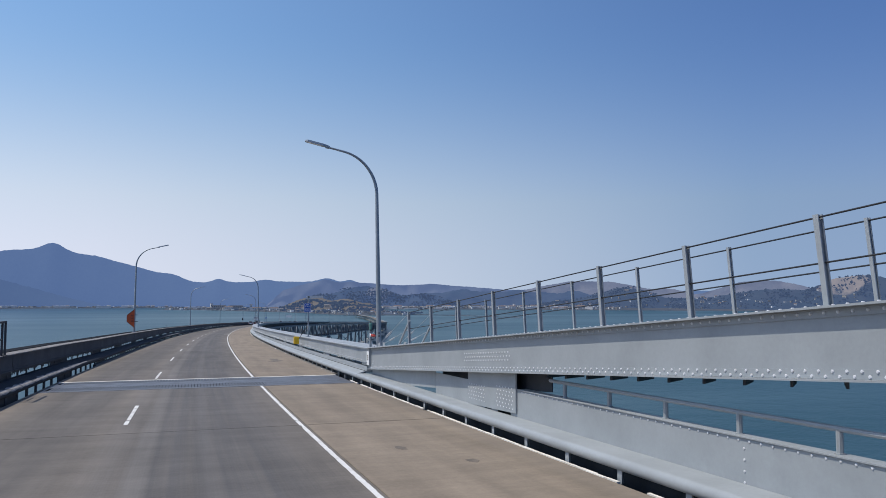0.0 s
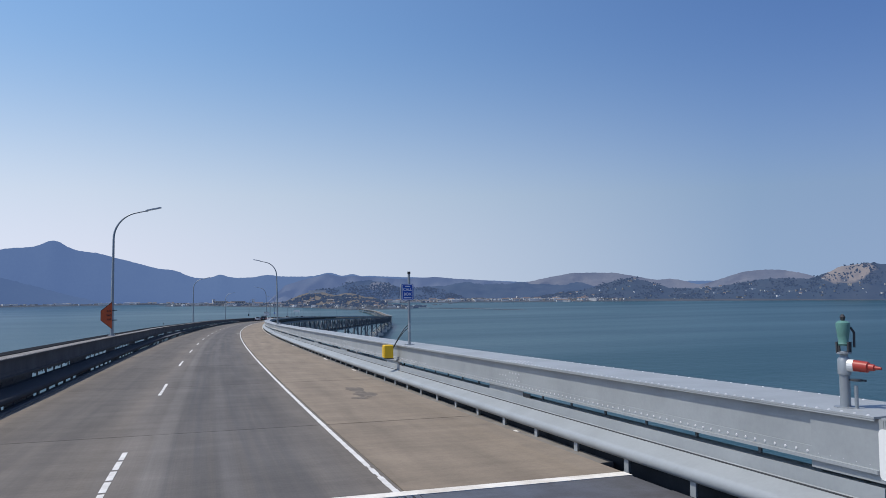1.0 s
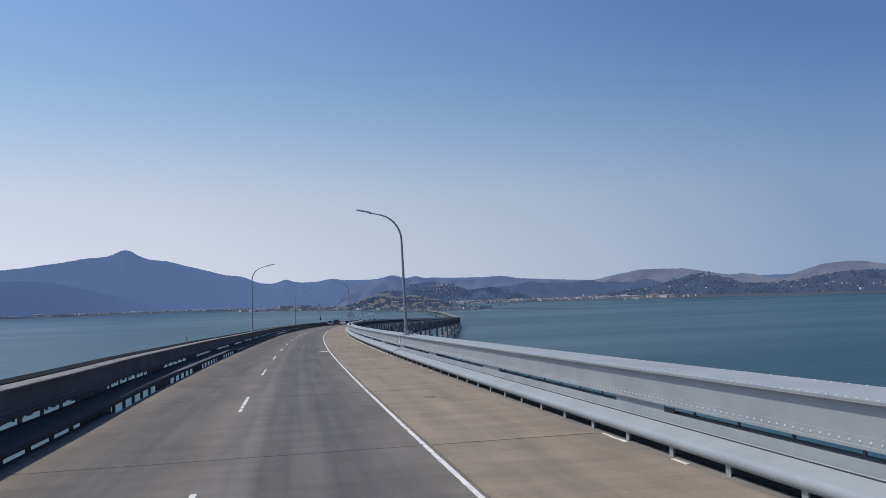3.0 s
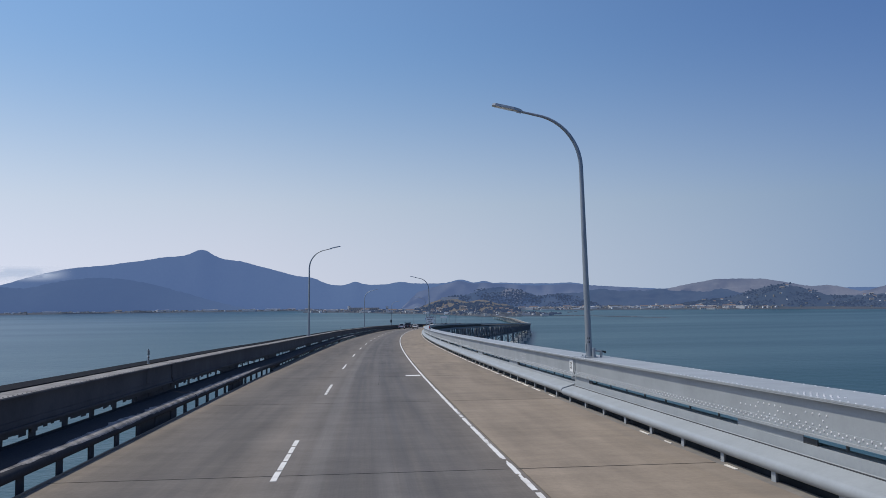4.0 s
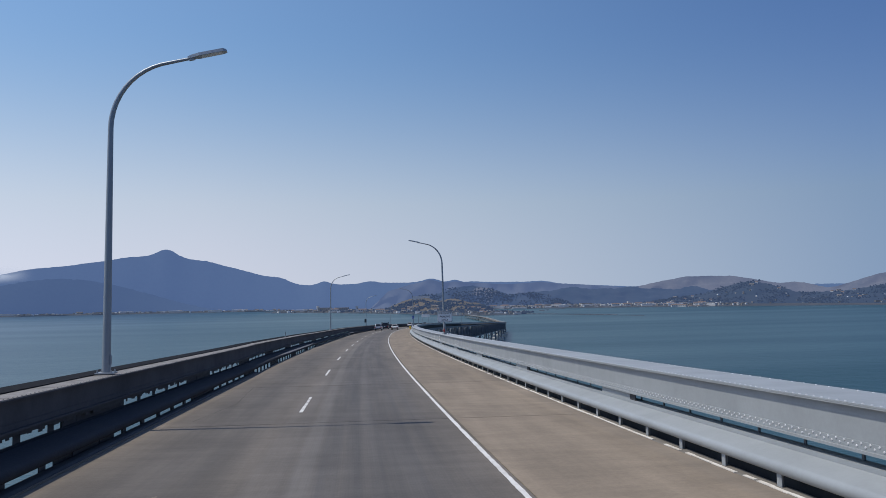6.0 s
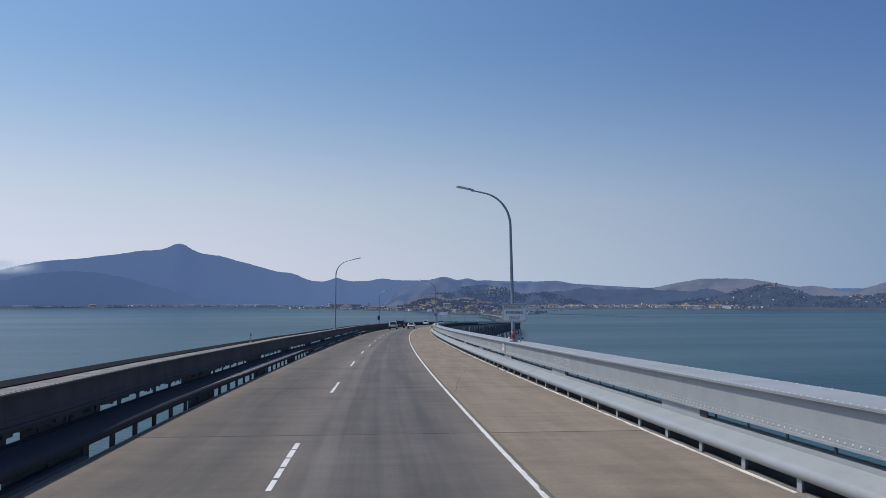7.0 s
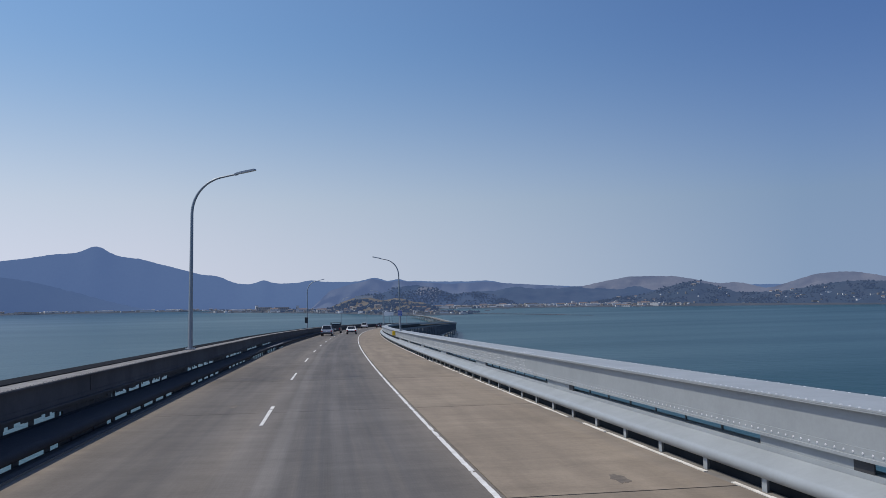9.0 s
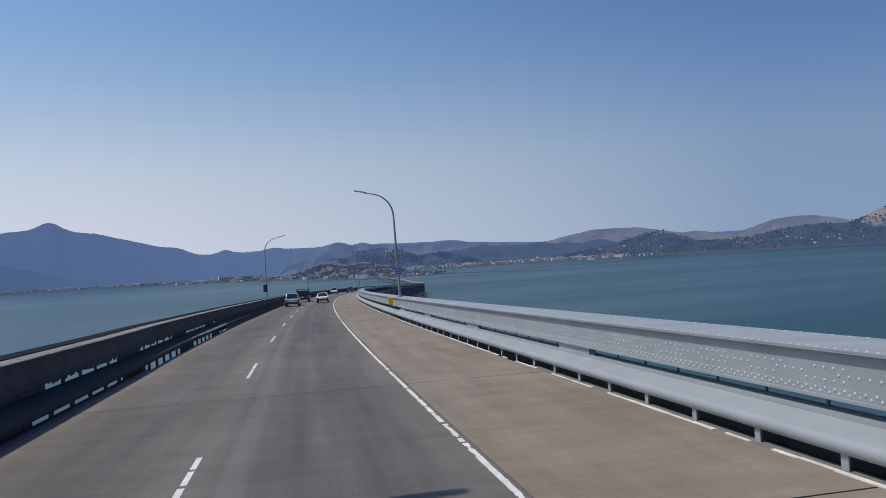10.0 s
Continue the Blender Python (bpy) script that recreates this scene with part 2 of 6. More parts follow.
# for dark steel, and for sheets that stand in for shade
DARK = material("dark_steel_and_shade", (0.045, 0.047, 0.052), 0.75, vary=0.2, scale=2.0)
GRATE = material("finger_joint_steel", (0.16, 0.16, 0.17), 0.45, 0.5, vary=0.15, scale=2.0, second=(0.10, 0.09, 0.085), amount=0.7)
GALV = material("galvanised_pole", (0.30, 0.33, 0.355), 0.45, 0.45, vary=0.08, scale=1.0, fine=12.0, bump=0.03)
LAMP = material("lamp_housing", (0.40, 0.43, 0.45), 0.4, 0.3, vary=0.05)
LENS = plain("lamp_lens", (0.75, 0.76, 0.75), 0.25)
CABLE = plain("black_cable", (0.02, 0.02, 0.022), 0.5)
WIRE = plain("zinc_wire", (0.5, 0.52, 0.54), 0.4, 0.5)
BLUE = material("blue_sign_sheet", (0.012, 0.075, 0.40), 0.4, vary=0.04, bump=0.0)
WHITE = material("white_sign_sheet", (0.80, 0.81, 0.80), 0.45, vary=0.04, bump=0.0)
BLACK = plain("black_sign_ink", (0.015, 0.015, 0.017), 0.5)
INK_W = plain("white_sign_ink", (0.78, 0.80, 0.82), 0.5)
ORANGE = material("orange_sign_sheet", (0.62, 0.10, 0.025), 0.5, vary=0.1, bump=0.0)
YELLOW = material("yellow_box_paint", (0.80, 0.50, 0.015), 0.45, vary=0.06, bump=0.02)
RED = material("red_valve_paint", (0.36, 0.04, 0.028), 0.45, vary=0.1, bump=0.02)
GREEN = material("green_valve_paint", (0.10, 0.24, 0.21), 0.5, vary=0.15, bump=0.03)

# ---------------------------------------------------------------- the bridge's line
STEP = 2.0
S = np.arange(-60.0, 3300.0, STEP)
BEND = np.interp(S, (-60, 60, 160, 260, 360, 460, 540, 600, 1450, 1465, 1520, 1535, 1900, 2100, 3300),
                 (-.00174, -.00043, -.00053, -.00046, -.00057, -.00060, -.0006, 0, 0, .0016, .0016, 0, 0, .0003, 0))
FALL = np.interp(S, (-60, 110, 250, 420, 600, 1300, 1450, 1620, 2100, 2600, 3300),
                 (-.02715, -.03008, -.02898, -.03048, -.032, -.0335, -.032, -.012, -.008, -.004, 0))


def summed(a):
    return np.concatenate(([0.0], np.cumsum((a[1:] + a[:-1]) / 2 * STEP)))


TURN = summed(BEND)
ZERO = int(round(60 / STEP))
TURN -= TURN[ZERO]
LX, LY, LZ = summed(-np.sin(TURN)), summed(np.cos(TURN)), summed(FALL)
LX, LY, LZ = LX - LX[ZERO], LY - LY[ZERO], LZ - LZ[ZERO]
WATER_Z = -64.0
EDGE_R, EDGE_L = 3.5, -7.22
LANE_L = -7.13                        # where the left lane's slab ends


def by_pier(s, a, b, soft):
    """1 from a metres before a pier to b metres past it, 0 further off."""
    d = (s - 28.55 + 43.8) % 87.6 - 43.8
    off = max(0.0, -a - d, d - b)
    return max(0.0, 1 - off / soft) if soft else float(off == 0)


def bulge(s):
    """The dark side of the deck stands further out at the piers."""
    e = by_pier(s, 17, 11, 10) if s < 320 else 0.0
    return 0.25 * e * e * (3 - 2 * e)


def place(s, u, z):
    """World place of a point s metres along the bridge, u to the right of the edge line, z above the deck."""
    if u < -7.0:
        u -= bulge(s) * (0.85 if u < -7.55 else 0.4)
    a = float(np.interp(s, S, TURN))
    return Vector((float(np.interp(s, S, LX)) + u * math.cos(a), float(np.interp(s, S, LY)) + u * math.sin(a), float(np.interp(s, S, LZ)) + z))


def heading(s):
    return float(np.interp(s, S, TURN))


def stand(s, u, z, turn=0.0):
    """Pose of a thing that stands at (s, u, z), its y axis along the bridge."""
    p = place(s, u, z)
    return Matrix.Translation(p) @ Matrix.Rotation(heading(s) + radians(turn), 4, "Z")


# ---------------------------------------------------------------- mesh tools


class Build:
    """Collects vertices and faces for one mesh."""

    def __init__(self):
        self.v, self.f, self.uv = [], [], []

    def add(self, verts, faces):
        k = len(self.v)
        self.v += [tuple(p) for p in verts]
        self.f += [tuple(i + k for i in f) for f in faces]
        return self

    def box(self, x0, x1, y0, y1, z0, z1, m=None):
        vs = [Vector(p) for p in ((x0, y0, z0), (x1, y0, z0), (x1, y1, z0), (x0, y1, z0), (x0, y0, z1), (x1, y0, z1), (x1, y1, z1), (x0, y1, z1))]
        if m is not None:
            vs = [m @ p for p in vs]
        return self.add(vs, [(0, 3, 2, 1), (4, 5, 6, 7), (0, 1, 5, 4), (1, 2, 6, 5), (2, 3, 7, 6), (3, 0, 4, 7)])

    def slab(self, s0, s1, u0, u1, z0, z1):
        """A box in the bridge's own coordinates."""
        vs = [place(s, u, z) for z in (z0, z1) for s, u in ((s0, u0), (s0, u1), (s1, u1), (s1, u0))]
        return self.add(vs, [(0, 3, 2, 1), (4, 5, 6, 7), (0, 1, 5, 4), (1, 2, 6, 5), (2, 3, 7, 6), (3, 0, 4, 7)])

    def sweep(self, profile, stations, lift=None):
        """A closed profile of (u, z) carried along the bridge; lift(s) raises it."""
        n, k = len(profile), len(self.v)
        for s in stations:
            up = lift(s) if lift else 0.0
            self.v += [tuple(place(s, u, z + up)) for u, z in profile]
        for i in range(len(stations) - 1):
            for j in range(n):
                a, b = k + i * n + j, k + i * n + (j + 1) % n
                self.f.append((a, b, b + n, a + n))
        self.f.append(tuple(k + j for j in reversed(range(n))))
        self.f.append(tuple(k + (len(stations) - 1) * n + j for j in range(n)))
        return self

    def tube(self, path, radii, sides=10, caps=True):
        """A round bar along a path of points."""
        path = [Vector(p) for p in path]
        if not isinstance(radii, (list, tuple)):
            radii = [radii] * len(path)
        k, ref = len(self.v), None
        for i, p in enumerate(path):
            t = (path[min(i + 1, len(path) - 1)] - path[max(i - 1, 0)]).normalized()
            if ref is None:
                ref = Vector((1, 0, 0)) if abs(t.x) < 0.9 else Vector((0, 1, 0))
            side = (ref - t * ref.dot(t)).normalized()
            ref, up = side, t.cross(side)
            for j in range(sides):
                a = 2 * math.pi * j / sides
                self.v.append(tuple(p + (side * math.cos(a) + up * math.sin(a)) * radii[i]))
        for i in range(len(path) - 1):
            for j in range(sides):
                a, b = k + i * sides + j, k + i * sides + (j + 1) % sides
                self.f.append((a, b, b + sides, a + sides))
        if caps:
            self.f.append(tuple(k + j for j in reversed(range(sides))))
            self.f.append(tuple(k + (len(path) - 1) * sides + j for j in range(sides)))
        return self

    def beam(self, a, b, w, h):
        """A straight square bar from a to b."""
        a, b = Vector(a), Vector(b)
        t = (b - a).normalized()
        side = t.cross(Vector((0, 0, 1)))
        side = side.normalized() if side.length > 1e-4 else Vector((1, 0, 0))
        up = side.cross(t)
        vs = [p + side * x * w / 2 + up * y * h / 2 for p in (a, b) for x, y in ((-1, -1), (1, -1), (1, 1), (-1, 1))]
        return self.add(vs, [(0, 1, 2, 3), (7, 6, 5, 4), (0, 4, 5, 1), (1, 5, 6, 2), (2, 6, 7, 3), (3, 7, 4, 0)])

    def mesh(self, name, mat, smooth=False, origin=None):
        me = bpy.data.meshes.new(name)
        v = self.v if origin is None else [(p[0] - origin[0], p[1] - origin[1], p[2] - origin[2]) for p in self.v]
        me.from_pydata(v, [], self.f)
        me.materials.append(mat)
        if smooth:
            me.shade_smooth()
            me.set_sharp_from_angle(angle=radians(38))
        me.update()
        return me


def thing(name, loc, label, category, group="", kind=""):
    """A thing made of parts: an empty at its base."""
    ob = new(name)
    ob.location = loc
    ob.empty_display_size = 0.2
    return tagged(ob, label, category, group, kind)


def part(name, build, mat, parent, label="", smooth=False, kind="", world_space=True):
    """One mesh under a thing or a part. world_space: the vertices are places in the world."""
    o = None
    if world_space:
        top = parent
        o = Vector((0, 0, 0))
        while top is not None:
            o = o + top.location
            top = top.parent
    ob = new(name, build.mesh(name, mat, smooth, o))
    ob.parent = parent
    if label:
        ob["label"] = label
    if kind:
        ob["kind"] = kind
    return ob


def whole(name, build, mat, label, category, group="", kind="", smooth=False):
    return tagged(new(name, build.mesh(name, mat, smooth)), label, category, group, kind)


def edged(ob, width=0.01, segments=2):
    md = ob.modifiers.new("edge", "BEVEL")
    md.width, md.segments, md.limit_method, md.angle_limit = width, segments, "ANGLE", radians(40)
    return ob


def rail(s0, s1, step=3.0):
    n = max(1, int(round((s1 - s0) / step)))
    return [s0 + (s1 - s0) * i / n for i in range(n + 1)]


def lettering(name, text, size, mat, parent, m, align="CENTER", stretch=1.0):
    """Words in the built-in font, as a mesh part."""
    cu = bpy.data.curves.new(name, "FONT")
    cu.body, cu.size, cu.align_x, cu.align_y, cu.extrude = text, size, align, "CENTER", 0.001
    cu.space_character = 1.14
    tmp = bpy.data.objects.new("tmp", cu)
    scene.collection.objects.link(tmp)
    me = bpy.data.meshes.new_from_object(tmp.evaluated_get(bpy.context.evaluated_depsgraph_get()))
    bpy.data.objects.remove(tmp)
    # a bolder stroke: the same outline a few times, each a hair off the last
    bold, one = bmesh.new(), me.copy()
    for k, (dx, dy) in enumerate(((0, 0), (-0.022, 0), (0.022, 0), (0, -0.014), (0, 0.014))):
        shifted = one.copy()
        shifted.transform(Matrix.Translation((dx * size, dy * size, 0.0004 * k)))
        bold.from_mesh(shifted)
        bpy.data.meshes.remove(shifted)
    bpy.data.meshes.remove(one)
    bold.to_mesh(me)
    bold.free()
    me.transform(m @ Matrix.Diagonal((stretch, 1, 1, 1)))
    me.materials.clear()
    me.materials.append(mat)
    ob = new(name, me)
    ob.parent = parent
    return ob


# ---------------------------------------------------------------- water and far land
def water_material():
    m = bpy.data.materials.new("bay_water")
    m.use_nodes = True
    n, l = m.node_tree.nodes, m.node_tree.links
    b = n["Principled BSDF"]
    b.inputs["Base Color"].default_value = (0.014, 0.05, 0.075, 1)
    b.inputs["Roughness"].default_value, b.inputs["IOR"].default_value = 0.2, 1.33
    b.inputs["Specular IOR Level"].default_value = 0.5
    tc = n.new("ShaderNodeTexCoord")
    last = None
    for sc, strength, dist in ((0.35, 0.6, 0.5), (0.06, 0.4, 2.0)):
        t = n.new("ShaderNodeTexNoise")
        t.inputs["Scale"].default_value, t.inputs["Detail"].default_value = sc, 4.0
        l.new(tc.outputs["Object"], t.inputs["Vector"])
        bp = n.new("ShaderNodeBump")
        bp.inputs["Strength"].default_value, bp.inputs["Distance"].default_value = strength, dist
        l.new(t.outputs["Fac"], bp.inputs["Height"])
        if last:
            l.new(last, bp.inputs["Normal"])
        last = bp.outputs["Normal"]
    l.new(last, b.inputs["Normal"])
    # silt and wind streaks
    mp = n.new("ShaderNodeMapping")
    mp.inputs["Scale"].default_value, mp.inputs["Rotation"].default_value = (0.0007, 0.004, 1), (0, 0, radians(-12))
    l.new(tc.outputs["Object"], mp.inputs["Vector"])
    st = n.new("ShaderNodeTexNoise")
    st.inputs["Scale"].default_value, st.inputs["Detail"].default_value = 1.0, 5.0
    l.new(mp.outputs["Vector"], st.inputs["Vector"])
    mx = n.new("ShaderNodeMix")
    mx.data_type = "RGBA"
    mx.inputs["A"].default_value, mx.inputs["B"].default_value = (0.014, 0.053, 0.063, 1), (0.020, 0.062, 0.071, 1)
    rg = n.new("ShaderNodeMapRange")
    rg.inputs["From Min"].default_value, rg.inputs["From Max"].default_value = 0.4, 0.65
    l.new(st.outputs["Fac"], rg.inputs["Value"])
    l.new(rg.outputs["Result"], mx.inputs["Factor"])
    # paler on the left: the brighter sky's reflection put into the water's colour
    xyz = n.new("ShaderNodeSeparateXYZ")
    l.new(tc.outputs["Object"], xyz.inputs["Vector"])
    off = n.new("ShaderNodeMapRange")
    off.inputs["From Min"].default_value, off.inputs["From Max"].default_value = -20.0, -600.0
    l.new(xyz.outputs["X"], off.inputs["Value"])
    left_sheen = n.new("ShaderNodeMix")
    left_sheen.data_type = "RGBA"
    left_sheen.inputs["B"].default_value = (0.044, 0.085, 0.116, 1)
    l.new(off.outputs["Result"], left_sheen.inputs["Factor"])
    l.new(mx.outputs["Result"], left_sheen.inputs["A"])
    l.new(left_sheen.outputs["Result"], b.inputs["Base Color"])
    rr = n.new("ShaderNodeMapRange")
    rr.inputs["From Min"].default_value, rr.inputs["From Max"].default_value = 0.35, 0.7
    rr.inputs["To Min"].default_value, rr.inputs["To Max"].default_value = 0.36, 0.28
    l.new(st.outputs["Fac"], rr.inputs["Value"])
    l.new(rr.outputs["Result"], b.inputs["Roughness"])
    return m


VIEW = Vector((2.5, 117.0, -1.0))     # middle of the drive; bearings below are from here
sea = Build()
ring = [VIEW.xy + Vector((math.sin(a), math.cos(a))) * 4990 for a in np.linspace(0, 2 * math.pi, 97)[:-1]]
sea.add([(p.x, p.y, WATER_Z) for p in ring], [tuple(reversed(range(96)))])
whole("water", sea, water_material(), "blue-grey choppy bay water with pale wind streaks", "water", kind="structure")


def hills(name, az0, az1, shore, crest, floor, tops, bumps, mat, label, rough=0.05, rows=24, step=0.1, back=150.0, power=0.8, seed=0.0, category="hills", relief=0.11):
    """A range of hills seen from the bay. tops: (bearing, elevation, width) in degrees; bumps are added on them."""
    az = np.arange(az0, az1, step)
    el = np.interp(az, [p[0] for p in floor], [p[1] for p in floor])
    acc = np.exp(el * 9)
    for a, e, w in tops:
        acc = acc + np.exp(9 * (e + 1.3) * np.exp(-((az - a) / w) ** 2) - 9 * 1.3)
    el = np.log(acc) / 9
    for a, e, w in bumps:
        el = el + e * np.exp(-((az - a) / w) ** 2)
    verts, faces = [], []
    n = len(az)
    deep = crest - (max(shore[1]) if isinstance(shore, tuple) else shore)
    for i in range(rows + 1):
        f = i / rows
        for j in range(n):
            a = radians(az[j])
            near = float(np.interp(az[j], *shore)) if isinstance(shore, tuple) else shore
            far = near + deep
            r = near + deep * f if i < rows else far + back
            top = VIEW.z + far * math.tan(radians(el[j]))
            rr = r + 360 * relief * noise.noise((az[j] * 0.9 + seed, 3.1, f * 2))
            h = max(0.0, top - WATER_Z)
            if i < rows:
                g = (i / (rows - 1)) ** power
                wob = noise.fractal((az[j] * 1.1 + seed, f * 5.0, seed), 0.9, 2.1, 5)
                z = WATER_Z - 1.5 + h * g * (1 + relief * wob * math.sin(math.pi * min(1, i / (rows - 1)))) + 1.5 * g
                if i == rows - 1:
                    z += far * radians(rough) * noise.fractal((az[j] * 6 + seed, 0.3, 1.7), 0.9, 2.1, 4)
            else:
                z = WATER_Z + h * 0.5
            verts.append((VIEW.x - math.sin(a) * rr, VIEW.y + math.cos(a) * rr, z))
    for i in range(rows):
        for j in range(n - 1):
            k = i * n + j
            faces.append((k, k + n, k + n + 1, k + 1))
    b = Build()
    b.add(verts, faces)
    DEPTHS[name] = (n, rows, deep)
    return whole(name, b, mat, label, category, kind="structure", smooth=True)


DEPTHS = {}                            # columns, rows and depth in metres of each range


# glow: the blue haze of distance, put into the surface as emission
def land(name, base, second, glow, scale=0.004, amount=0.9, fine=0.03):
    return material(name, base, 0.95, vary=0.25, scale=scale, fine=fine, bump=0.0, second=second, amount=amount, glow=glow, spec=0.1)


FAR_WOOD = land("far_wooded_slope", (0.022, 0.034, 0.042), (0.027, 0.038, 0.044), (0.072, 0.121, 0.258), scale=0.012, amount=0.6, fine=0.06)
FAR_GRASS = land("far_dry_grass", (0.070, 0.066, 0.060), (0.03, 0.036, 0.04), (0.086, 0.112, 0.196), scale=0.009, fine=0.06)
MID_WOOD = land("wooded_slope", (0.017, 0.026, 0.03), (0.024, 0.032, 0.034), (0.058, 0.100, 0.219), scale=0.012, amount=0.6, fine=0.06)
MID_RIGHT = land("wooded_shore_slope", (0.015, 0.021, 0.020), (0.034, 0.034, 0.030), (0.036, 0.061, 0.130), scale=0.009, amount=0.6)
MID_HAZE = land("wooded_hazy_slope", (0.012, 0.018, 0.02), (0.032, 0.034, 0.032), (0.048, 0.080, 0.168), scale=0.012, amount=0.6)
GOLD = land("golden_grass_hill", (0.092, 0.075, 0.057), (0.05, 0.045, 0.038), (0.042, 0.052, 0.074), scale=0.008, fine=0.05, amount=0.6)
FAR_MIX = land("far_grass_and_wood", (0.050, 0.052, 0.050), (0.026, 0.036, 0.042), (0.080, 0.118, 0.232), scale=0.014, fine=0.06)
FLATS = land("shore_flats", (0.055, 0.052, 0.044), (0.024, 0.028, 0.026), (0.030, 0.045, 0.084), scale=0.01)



def clearing(m, bearing, far, up, radius, colour):
    """A patch of dry grass with a ragged rim among the woods of a slope."""
    n, l = m.node_tree.nodes, m.node_tree.links
    sock = n["Principled BSDF"].inputs["Base Color"]
    old = sock.links[0].from_socket
    tc, d, t = n.new("ShaderNodeTexCoord"), n.new("ShaderNodeVectorMath"), n.new("ShaderNodeTexNoise")
    d.operation = "DISTANCE"
    a = radians(bearing)
    d.inputs[1].default_value = (VIEW.x - math.sin(a) * far, VIEW.y + math.cos(a) * far, up)
    l.new(tc.outputs["Object"], d.inputs[0])
    l.new(tc.outputs["Object"], t.inputs["Vector"])
    t.inputs["Scale"].default_value, t.inputs["Detail"].default_value = 0.012, 5.0
    rim, mul, cut = n.new("ShaderNodeMapRange"), n.new("ShaderNodeMath"), n.new("ShaderNodeMapRange")
    rim.inputs["From Min"].default_value, rim.inputs["From Max"].default_value = radius, 0.0
    l.new(d.outputs["Value"], rim.inputs["Value"])
    mul.operation = "MULTIPLY"
    l.new(rim.outputs["Result"], mul.inputs[0])
    l.new(t.outputs["Fac"], mul.inputs[1])
    cut.inputs["From Min"].default_value, cut.inputs["From Max"].default_value = 0.16, 0.24
    l.new(mul.outputs[0], cut.inputs["Value"])
    mx = n.new("ShaderNodeMix")
    mx.data_type = "RGBA"
    mx.inputs["B"].default_value = (*colour, 1)
    l.new(old, mx.inputs["A"])
    l.new(cut.outputs["Result"], mx.inputs["Factor"])
    l.new(mx.outputs["Result"], sock)


clearing(MID_RIGHT, -47.6, 4230, 85, 190, (0.17, 0.135, 0.095))
clearing(MID_HAZE, -14.6, 4340, 20, 110, (0.12, 0.105, 0.085))

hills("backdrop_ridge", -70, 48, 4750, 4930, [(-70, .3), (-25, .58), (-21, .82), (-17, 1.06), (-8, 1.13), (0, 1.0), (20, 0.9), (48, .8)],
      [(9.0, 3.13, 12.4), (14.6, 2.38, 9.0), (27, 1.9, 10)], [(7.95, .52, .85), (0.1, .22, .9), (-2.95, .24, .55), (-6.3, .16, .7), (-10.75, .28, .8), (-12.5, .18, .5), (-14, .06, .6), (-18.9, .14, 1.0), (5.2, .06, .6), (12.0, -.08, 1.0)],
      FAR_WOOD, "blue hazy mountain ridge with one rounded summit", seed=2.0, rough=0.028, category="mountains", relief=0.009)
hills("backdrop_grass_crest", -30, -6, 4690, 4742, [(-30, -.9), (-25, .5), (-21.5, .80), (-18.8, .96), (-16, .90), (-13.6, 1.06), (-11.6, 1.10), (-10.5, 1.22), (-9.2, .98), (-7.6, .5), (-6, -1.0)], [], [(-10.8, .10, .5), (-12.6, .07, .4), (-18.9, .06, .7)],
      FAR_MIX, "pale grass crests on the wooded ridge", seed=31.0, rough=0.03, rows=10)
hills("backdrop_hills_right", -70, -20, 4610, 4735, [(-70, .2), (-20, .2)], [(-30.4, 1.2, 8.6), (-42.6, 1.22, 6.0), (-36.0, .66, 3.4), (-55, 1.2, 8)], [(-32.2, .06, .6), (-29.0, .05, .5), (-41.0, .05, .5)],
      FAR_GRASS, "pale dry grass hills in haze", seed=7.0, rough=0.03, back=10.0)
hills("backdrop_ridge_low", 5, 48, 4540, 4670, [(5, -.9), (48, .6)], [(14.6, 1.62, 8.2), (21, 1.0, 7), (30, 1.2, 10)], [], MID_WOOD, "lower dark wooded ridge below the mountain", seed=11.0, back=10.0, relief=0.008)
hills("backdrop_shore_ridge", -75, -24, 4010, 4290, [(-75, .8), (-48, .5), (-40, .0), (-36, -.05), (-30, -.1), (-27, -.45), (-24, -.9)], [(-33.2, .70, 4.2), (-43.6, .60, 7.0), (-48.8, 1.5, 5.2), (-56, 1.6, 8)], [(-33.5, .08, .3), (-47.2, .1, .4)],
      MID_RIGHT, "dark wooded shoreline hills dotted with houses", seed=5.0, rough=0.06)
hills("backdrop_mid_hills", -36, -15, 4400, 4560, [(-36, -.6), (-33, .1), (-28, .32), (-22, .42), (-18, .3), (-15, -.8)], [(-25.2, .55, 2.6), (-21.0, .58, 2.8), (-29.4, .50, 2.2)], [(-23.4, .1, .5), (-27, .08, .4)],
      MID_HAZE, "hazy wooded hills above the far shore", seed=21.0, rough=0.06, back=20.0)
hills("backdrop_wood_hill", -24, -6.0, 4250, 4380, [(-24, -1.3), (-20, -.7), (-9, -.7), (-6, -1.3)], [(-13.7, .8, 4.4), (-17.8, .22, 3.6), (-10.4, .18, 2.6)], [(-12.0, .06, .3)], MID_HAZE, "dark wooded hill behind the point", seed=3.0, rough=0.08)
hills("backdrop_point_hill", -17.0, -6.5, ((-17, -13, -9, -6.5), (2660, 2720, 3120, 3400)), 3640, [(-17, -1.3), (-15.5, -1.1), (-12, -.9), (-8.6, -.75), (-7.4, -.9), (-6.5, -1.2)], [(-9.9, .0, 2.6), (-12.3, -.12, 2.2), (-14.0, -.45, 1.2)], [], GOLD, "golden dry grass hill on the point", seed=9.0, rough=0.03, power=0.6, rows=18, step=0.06)
